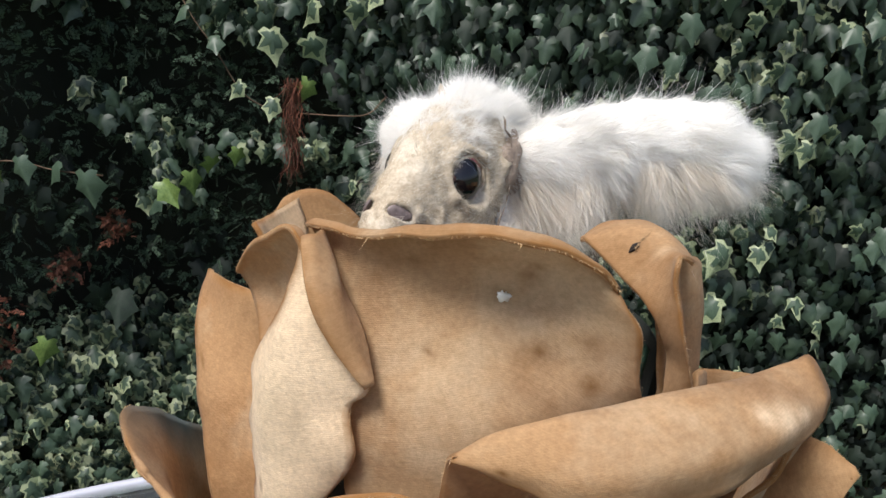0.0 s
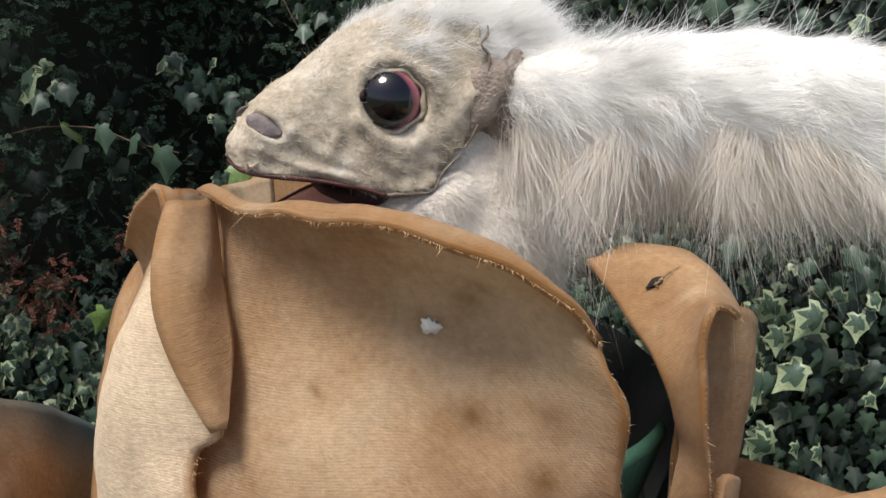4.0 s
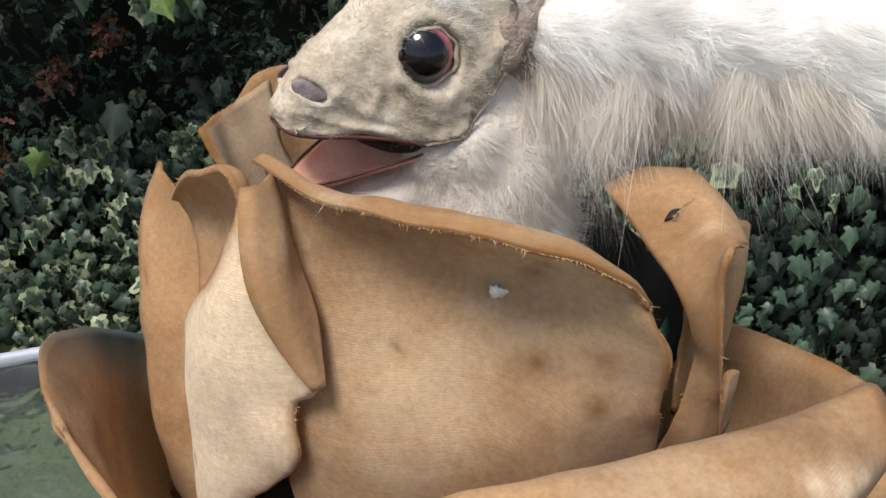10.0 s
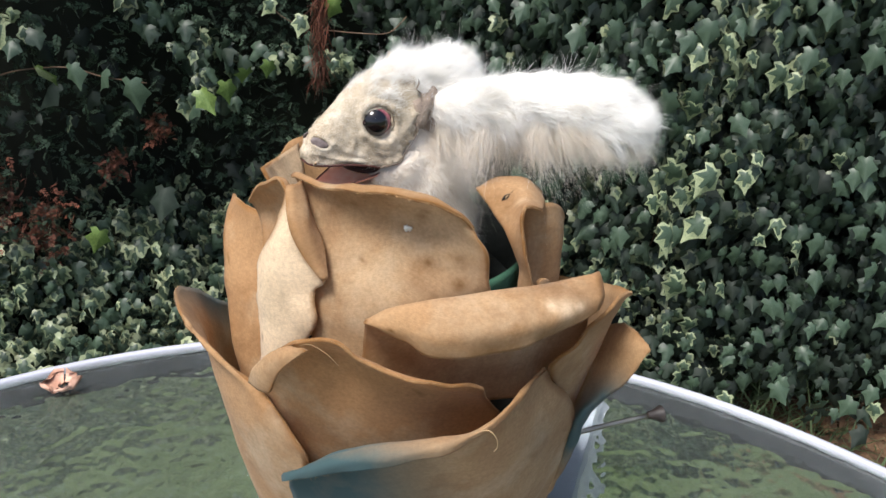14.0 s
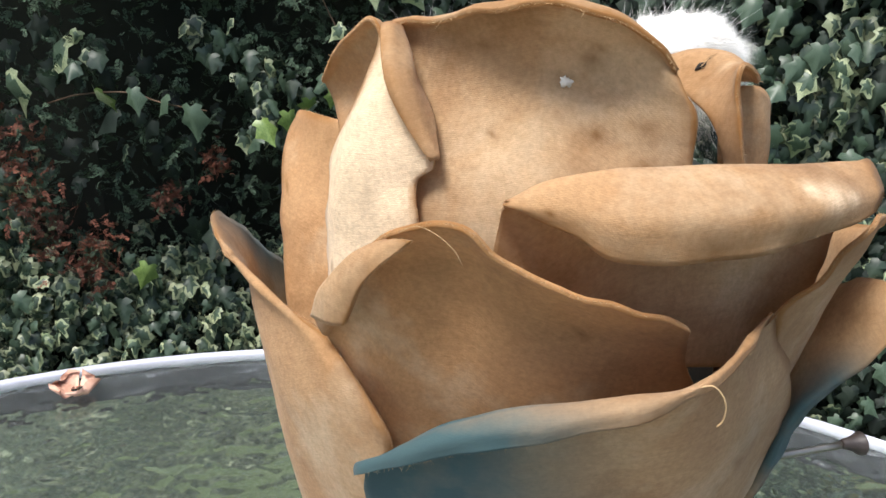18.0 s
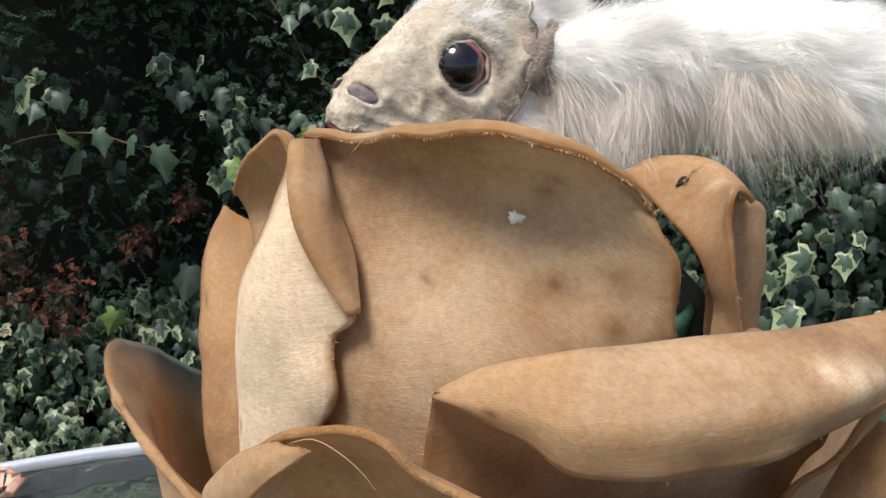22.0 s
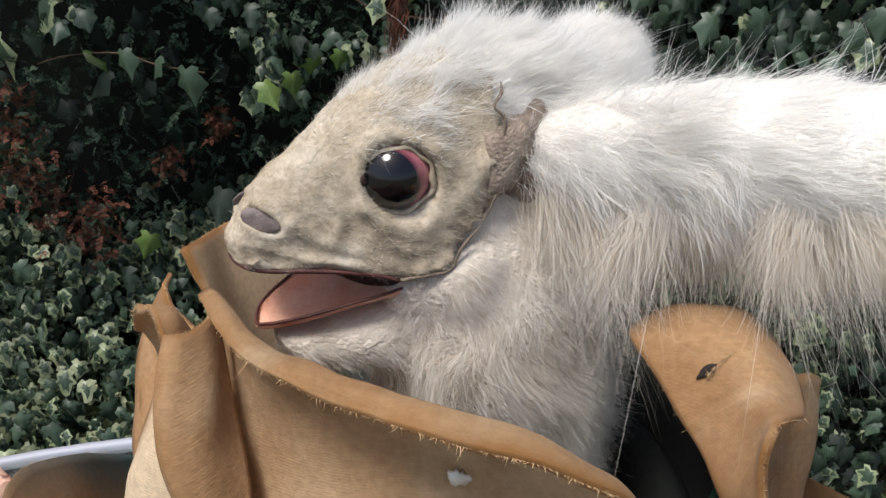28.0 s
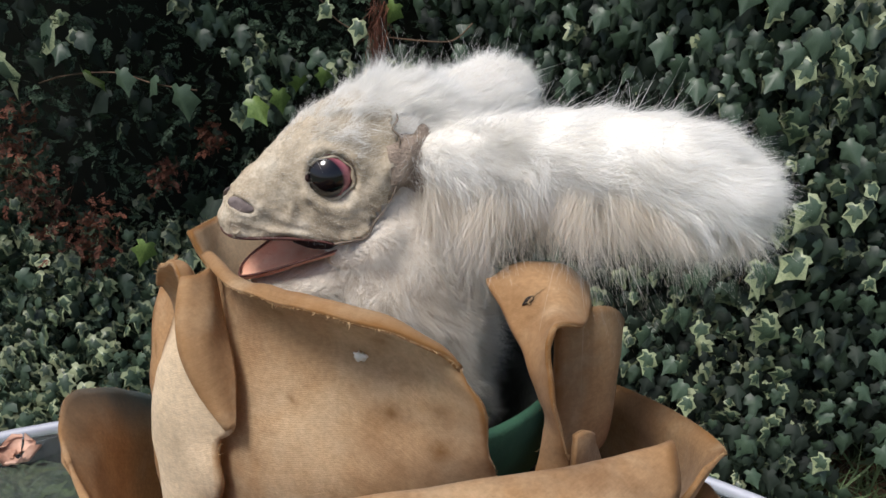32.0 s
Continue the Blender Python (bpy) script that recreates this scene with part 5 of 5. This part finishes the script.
def hedge():
    rng = np.random.default_rng(11)
    h = thing("ivy_hedge", (0, 1.0, 0), "dense garden hedge overgrown with green and variegated ivy", "hedge", kind="structure")
    h.matrix_world = Matrix()
    # near-black backing slab that stands for the shade between the leaves
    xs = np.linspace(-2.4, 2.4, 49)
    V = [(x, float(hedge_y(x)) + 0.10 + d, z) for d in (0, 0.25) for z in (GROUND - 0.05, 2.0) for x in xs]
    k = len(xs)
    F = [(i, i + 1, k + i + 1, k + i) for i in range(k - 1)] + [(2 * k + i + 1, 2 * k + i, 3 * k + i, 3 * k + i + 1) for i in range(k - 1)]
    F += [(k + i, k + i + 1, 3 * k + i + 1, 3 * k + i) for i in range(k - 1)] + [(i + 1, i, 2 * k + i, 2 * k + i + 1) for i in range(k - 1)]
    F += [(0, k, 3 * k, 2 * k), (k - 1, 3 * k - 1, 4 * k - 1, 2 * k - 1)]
    under("hedge_backing", mesh_of("hedge_backing", V, F, SHADE, False), h, "near-black backing standing for the shade inside the hedge")

    def scatter(n, x0, x1, z0, z1, keep, depth=0.07):
        x, z = rng.uniform(x0, x1, n), rng.uniform(z0, z1, n)
        ok = rng.random(n) < keep(x, z)
        x, z = x[ok], z[ok]
        return np.c_[x, hedge_y(x, z) + rng.uniform(-depth, depth * 0.8, len(x)), z]

    blotch = lambda x, z, s, o: np.array([noise.noise((a * s + o, b * s, o)) for a, b in zip(x, z)])
    right = lambda x, z: step(-0.10, 0.05, x + 0.06 * np.sin(z * 9)) * np.maximum(step(0.24, 0.32, z + 0.02 * np.sin(x * 23)), step(0.52, 0.40, x))
    lowleft = lambda x, z: np.clip(step(-0.22, -0.36, x) * step(0.42, 0.32, z + 0.10 * x) + step(-0.62, -0.74, x) * step(0.62, 0.5, z), 0, 1)
    stripe = lambda x, z: np.exp(-((x - 0.36 - 0.16 * (z - 0.6)) / 0.10) ** 2)
    P = scatter(28500, -0.15, 1.25, 0.15, 1.25, lambda x, z: right(x, z) * (0.5 + 0.5 * (blotch(x, z, 5, 3) > -0.25)), 0.08)
    v = rng.random(len(P)) < 0.025 + 0.36 * stripe(P[:, 0], P[:, 2])
    # part of the leaves take the shade-coloured green, more of them low down
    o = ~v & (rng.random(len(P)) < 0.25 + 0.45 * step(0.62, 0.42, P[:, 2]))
    leaf_mass("shaded_leaves", P[o], rng.uniform(0.015, 0.032, o.sum()), [IVY_SHADED, IVY_SHADED], 0, h, "ivy leaves in a darker green standing for shade", 20, 0.6)
    v2 = ~v & ~o
    leaf_mass("ivy_leaves", P[v2], rng.uniform(0.014, 0.031, v2.sum()), [IVY, IVY], 0, h, "dark green ivy leaves", 21, 0.6)
    leaf_mass("variegated_leaves", P[v], rng.uniform(0.014, 0.029, v.sum()), [IVY, CREAM], 0.34, h, "green ivy leaves with cream margins", 22, 0.6)
    P = scatter(14500, -1.7, -0.15, 0.13, 0.72, lowleft)
    v = rng.random(len(P)) < 0.58
    leaf_mass("variegated_leaves", P[v], rng.uniform(0.016, 0.034, v.sum()), [IVY, CREAM], 0.34, h, "green ivy leaves with cream margins", 23, 0.7)
    leaf_mass("ivy_leaves", P[~v], rng.uniform(0.016, 0.034, (~v).sum()), [IVY, IVY], 0, h, "dark green ivy leaves", 24, 0.6)
    P = scatter(1900, -0.55, 0.0, 0.60, 1.2, lambda x, z: 0.9 * step(0.02, 0.16, blotch(x, z, 7, 14) - 0.10 * step(0.25, 0.5, np.abs(x + 0.27))), 0.03) - (0, 0.05, 0)
    v = rng.random(len(P)) < 0.25
    leaf_mass("ivy_leaves", P[~v], rng.uniform(0.016, 0.034, (~v).sum()), [IVY, IVY], 0, h, "dark green ivy leaves", 28, 0.7)
    leaf_mass("variegated_leaves", P[v], rng.uniform(0.016, 0.032, v.sum()), [IVY, CREAM], 0.30, h, "green ivy leaves with cream margins", 29, 0.7)
    # shade-coloured leaves scattered over the conifer part
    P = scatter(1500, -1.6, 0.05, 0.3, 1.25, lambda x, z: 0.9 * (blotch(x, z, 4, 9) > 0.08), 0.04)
    leaf_mass("shaded_leaves", P, rng.uniform(0.018, 0.036, len(P)), [IVY_SHADED, IVY_SHADED], 0, h, "ivy leaves in a darker green standing for shade", 25, 0.8)
    P = scatter(6500, -2.3, 2.3, 1.2, 2.0, lambda x, z: 1.0 + 0 * x, 0.09)
    leaf_mass("ivy_leaves", P, rng.uniform(0.03, 0.06, len(P)), [IVY, IVY], 0, h, "dark green ivy leaves", 26, 0.6)
    x = rng.uniform(-2.35, 2.35, 4000)
    P = np.c_[x, hedge_y(x) + rng.uniform(0.0, 0.45, 4000), 2.0 + rng.uniform(0, 0.06, 4000)]
    leaf_mass("ivy_leaves", P, rng.uniform(0.04, 0.08, len(P)), [IVY, IVY], 0, h, "dark green ivy leaves", 27, 1.5)
    # conifer
    P = scatter(15500, -1.5, 0.12, 0.25, 1.25, lambda x, z: 0.5 + 0.5 * (blotch(x, z, 9, 5) > -0.1), 0.06)
    tagged(under("sprays", sprays("sprays", P, 0.022, YEW, 31), h, "very dark green conifer sprays"), kind="stuff")
    spots = [(-0.63, 0.62, 0.04), (-0.62, 0.57, 0.045), (-0.61, 0.52, 0.04), (-0.59, 0.47, 0.04), (-0.55, 0.47, 0.03), (-0.56, 0.42, 0.03), (-0.47, 0.52, 0.018), (-0.41, 0.56, 0.018), (-0.66, 0.67, 0.025)]
    Q = np.concatenate([np.c_[rng.normal(x, r * 0.5, 70), float(hedge_y(x)) - 0.05 + rng.normal(0, 0.015, 70), rng.normal(z, r * 0.6, 70)] for x, z, r in spots])
    tagged(under("dead_sprays", sprays("dead_sprays", Q, 0.016, RUST, 32), h, "rusty brown dead conifer sprays"), kind="stuff")
    # leaves and shoots that stand out
    shapes = {}
    for key, mats, margin in (("v", [IVY, CREAM], 0.30), ("g", [IVY, IVY], 0.12), ("d", [IVY_SHADED, IVY_SHADED], 0.10), ("y", [IVY_YOUNG, IVY_YOUNG], 0.15), ("p", [CREAM, IVY_YOUNG], 0.2)):
        V, F, M = leaf_shape(margin)
        shapes[key] = fast_mesh("leaf", V, F, mats, M, smooth=True)
    for (x, y, z, s, key), R in zip(SHOOTS_A + SHOOTS_B, leaf_frames(np.random.default_rng(8), len(SHOOTS_A + SHOOTS_B), 0.55)):
        s *= 0.8
        m = Matrix(R.tolist()).to_4x4()
        under("leaf", shapes[key], h, m=Matrix.Translation((x, y, z + s * 0.4)) @ m @ Matrix.Diagonal((s, s, s, 1)))
    near = scatter(260, -0.05, 0.75, 0.25, 0.95, lambda x, z: right(x, z), 0.0)
    for q, R in zip(near, leaf_frames(rng, len(near), 0.5)):
        s = rng.uniform(0.018, 0.031)
        key = "v" if rng.random() < 0.03 + 0.6 * float(stripe(q[0], q[2])) else "g"
        under("leaf", shapes[key], h, m=Matrix.Translation((q[0], q[1] - 0.085, q[2])) @ Matrix(R.tolist()).to_4x4() @ Matrix.Diagonal((s, s, s, 1)))
    for pts, r in (([(-0.605, 0.84, 0.661), (-0.553, 0.83, 0.678), (-0.487, 0.83, 0.684), (-0.441, 0.83, 0.672), (-0.386, 0.84, 0.662)], 0.0012), ([(-0.29, 0.87, 0.92), (-0.256, 0.845, 0.859), (-0.233, 0.845, 0.823), (-0.203, 0.845, 0.768), (-0.163, 0.845, 0.743)], 0.0009),
                   ([(-0.135, 0.84, 0.744), (-0.088, 0.84, 0.741), (-0.049, 0.84, 0.743), (-0.025, 0.84, 0.765)], 0.0010), ([(0.384, 0.76, 0.594), (0.344, 0.76, 0.559), (0.33, 0.76, 0.459), (0.30, 0.80, 0.38)], 0.0012)):
        under("stem", tube("stem", pts, [r] * len(pts), TWIG, 6), h, "thin brown ivy stem")
    n = 420
    z = rng.uniform(0.672, 0.79, n)
    r = np.c_[-0.139 + rng.normal(0, 0.006, n) - (0.79 - z) * 0.06, 0.835 + rng.normal(0, 0.006, n), z]
    tagged(under("dead_sprig", fibres("dead_sprig", r, np.c_[rng.normal(0, 0.35, n), rng.normal(0, 0.3, n), -np.ones(n)], rng.uniform(0.008, 0.022, n), 0.0007, RUST, 0.3, 0.4, 2, 35), h, "hanging rusty brown dead sprig"), kind="stuff")
    return h


# x, y, z, length, kind of the single leaves
SHOOTS_A = [(-0.559, 0.830, 0.729, 0.076, "v"), (-0.628, 0.800, 0.689, 0.068, "v"), (-0.516, 0.800, 0.678, 0.048, "p"), (-0.476, 0.820, 0.679, 0.039, "g"), (-0.429, 0.820, 0.673, 0.043, "g"), (-0.399, 0.820, 0.656, 0.052, "g"), (-0.511, 0.840, 0.641, 0.054, "d"),
            (-0.319, 0.860, 0.634, 0.044, "y"), (-0.281, 0.860, 0.649, 0.039, "y"), (-0.250, 0.860, 0.668, 0.038, "y"), (-0.217, 0.860, 0.683, 0.030, "y"), (-0.397, 0.880, 0.463, 0.06, "d"), (-0.473, 0.800, 0.433, 0.046, "y"), (-0.434, 0.900, 0.461, 0.058, "d")]
SHOOTS_B = [(0.326, 0.690, 0.612, 0.048, "v"), (0.376, 0.690, 0.606, 0.049, "v"), (0.342, 0.700, 0.578, 0.037, "v"), (0.329, 0.690, 0.525, 0.049, "v"), (0.374, 0.690, 0.538, 0.049, "v"), (0.355, 0.680, 0.448, 0.046, "v"), (-0.162, 0.830, 0.832, 0.047, "v"), (-0.119, 0.830, 0.823, 0.046, "v"), (-0.107, 0.830, 0.867, 0.043, "v"),
            (-0.057, 0.840, 0.867, 0.039, "v"), (-0.120, 0.840, 0.773, 0.036, "y"), (-0.231, 0.840, 0.828, 0.029, "g"), (-0.202, 0.840, 0.772, 0.029, "v"), (-0.165, 0.840, 0.752, 0.033, "v"), (-0.261, 0.840, 0.863, 0.029, "g")]


def fallen_flower():
    rng = np.random.default_rng(29)
    b = thing("fallen_flower", (-0.2043, 0.1357, TOP), "small dried pinkish brown flower fallen on the table", "flower")
    for k in range(6):
        a = k * 1.05 + rng.uniform(-0.3, 0.3)
        P = np.array([[(r * math.cos(a + s), r * math.sin(a + s), z) for s in (-0.5, 0, 0.5)] for r, z in ((0.002, 0.002), (0.006, 0.0022 + 0.002 * rng.random()), (0.010, 0.005 + 0.003 * rng.random()), (0.0085, 0.008))])
        P += rng.normal(0, 0.0009, P.shape)
        P[:, :, 2] = np.maximum(P[:, :, 2], 0.0007)
        P = np.stack([spline(P[:, c], 3) for c in range(3)], 1)
        n, m = P.shape[:2]
        V = np.concatenate([P.reshape(-1, 3), P.reshape(-1, 3) + (0, 0, 0.0004)])
        h = n * m
        F = [f for i in range(n - 1) for c in range(m - 1) for f in ((i * m + c, i * m + c + 1, (i + 1) * m + c + 1, (i + 1) * m + c), (h + i * m + c, h + (i + 1) * m + c, h + (i + 1) * m + c + 1, h + i * m + c + 1))]
        under("petal", mesh_of("dried_petal", V, F, BLOOM), b)


def litter():
    rng = np.random.default_rng(17)
    n = 420
    at = np.c_[rng.normal(0.74, 0.085, n), rng.uniform(0.66, 0.82, n), GROUND + rng.uniform(0.004, 0.02, n)]
    V, F, M = leaf_shape(0.2)
    a, tilt = rng.uniform(0, 6.28, n), rng.normal(0, 0.25, (n, 2))
    R = np.zeros((n, 3, 3))
    R[:, 0] = np.c_[np.cos(a), -np.sin(a), tilt[:, 0]]
    R[:, 1] = np.c_[np.sin(a), np.cos(a), tilt[:, 1]]
    R[:, 2] = np.c_[-tilt[:, 0], -tilt[:, 1], np.ones(n)]
    W = np.einsum("nij,vj->nvi", R, V) * rng.uniform(0.02, 0.05, n)[:, None, None] + at[:, None]
    Fs = (F[None] + (np.arange(n) * len(V))[:, None, None]).reshape(-1, 3)
    tagged(new("leaf_litter", fast_mesh("leaf_litter", W.reshape(-1, 3), Fs, LITTER)), "brown dead leaves lying under the hedge", "leaf litter", kind="stuff")


ground()
lawn()
table()
fallen_flower()
rose()
toy, ears = rabbit()
hedge()
litter()

# seconds, turn towards the front, rise in mm, nose-down degrees
HEAD = [(0.0, 21.9, -9.8, -5.8), (0.5, 12.5, -6.6, -3.6), (1.0, 7.6, -4.6, -2.4), (1.5, 2.0, -2.4, -0.4), (2.0, -1.0, -1.0, 0.7), (2.5, -2.6, -0.2, 1.0), (3.0, -2.2, 0.0, 0.8), (3.5, -2.2, 0.0, 0.2),
        (5.5, -2.0, -0.4, -0.6), (6.5, -0.8, -0.3, -0.7), (8.0, -0.7, -0.3, -0.4), (9.0, -1.0, -0.4, -0.2), (10.0, -2.0, -0.7, -1.2), (11.0, -2.2, -0.6, -1.0), (12.0, -2.5, -0.4, 0.1), (13.0, -2.7, 0.1, 0.0),
        (13.5, -2.3, 0.4, 0.0), (14.0, 0.3, 0.0, -0.2), (14.5, 3.6, -2.0, -1.0), (15.5, 26.0, -17.0, 0.0),
        (16.5, 48.0, -36.0, 1.0), (18.0, 48.0, -35.0, 1.0), (19.0, 46.0, -32.0, 1.0), (20.0, 37.0, -18.8, -4.6), (20.5, 27.0, -13.7, -5.0), (21.0, 16.0, -9.6, -4.6), (21.5, 9.0, -6.3, -3.5), (22.0, 3.5, -3.9, -2.4),
        (22.5, 0.7, -2.4, -1.1), (23.0, -2.0, -1.3, -0.1), (23.5, -3.7, -0.7, 0.5), (24.0, -4.2, 0.0, 1.0), (26.0, -4.6, -0.3, 1.1), (28.5, -4.8, -0.7, 0.9), (30.0, -5.0, -1.0, 1.1), (31.0, -5.2, -1.1, 1.3), (32.0, -5.5, 0.0, 1.3)]


# seconds, degrees by which the ears are lifted
LIFT = [(0.0, 0.0), (1.5, -0.5), (3.5, -1.0), (5.5, 8.0), (6.0, 10.0), (6.5, 7.0), (7.0, 3.5), (8.0, 0.0), (10.0, 0.0), (10.5, 1.5), (11.0, 10.0), (11.5, 10.0), (12.0, 3.5), (12.5, 1.0), (13.0, -1.0), (14.0, -2.0), (14.5, -1.0), (16.5, 0.0), (21.0, 0.0), (25.0, 0.5),
        (25.5, 7.0), (26.0, 13.0), (26.5, 2.0), (27.5, -1.0), (28.5, -3.0), (29.0, -2.5), (29.5, 1.0), (30.0, 6.0), (30.5, 10.5), (31.0, 11.0), (31.5, 2.0), (32.0, -2.0)]


def motions():
    x, y, z = PIVOT
    walk(toy, [(t, pose(x, y, z + dz / 1000, 0, nod, 215 + turn)) for t, turn, dz, nod in HEAD])
    for ear, root, axis, share in ears:
        walk(ear, [(t, Matrix.Translation(root) @ Matrix.Rotation(radians(a * share), 4, axis) @ Matrix.Translation(-root)) for t, a in LIFT])


motions()
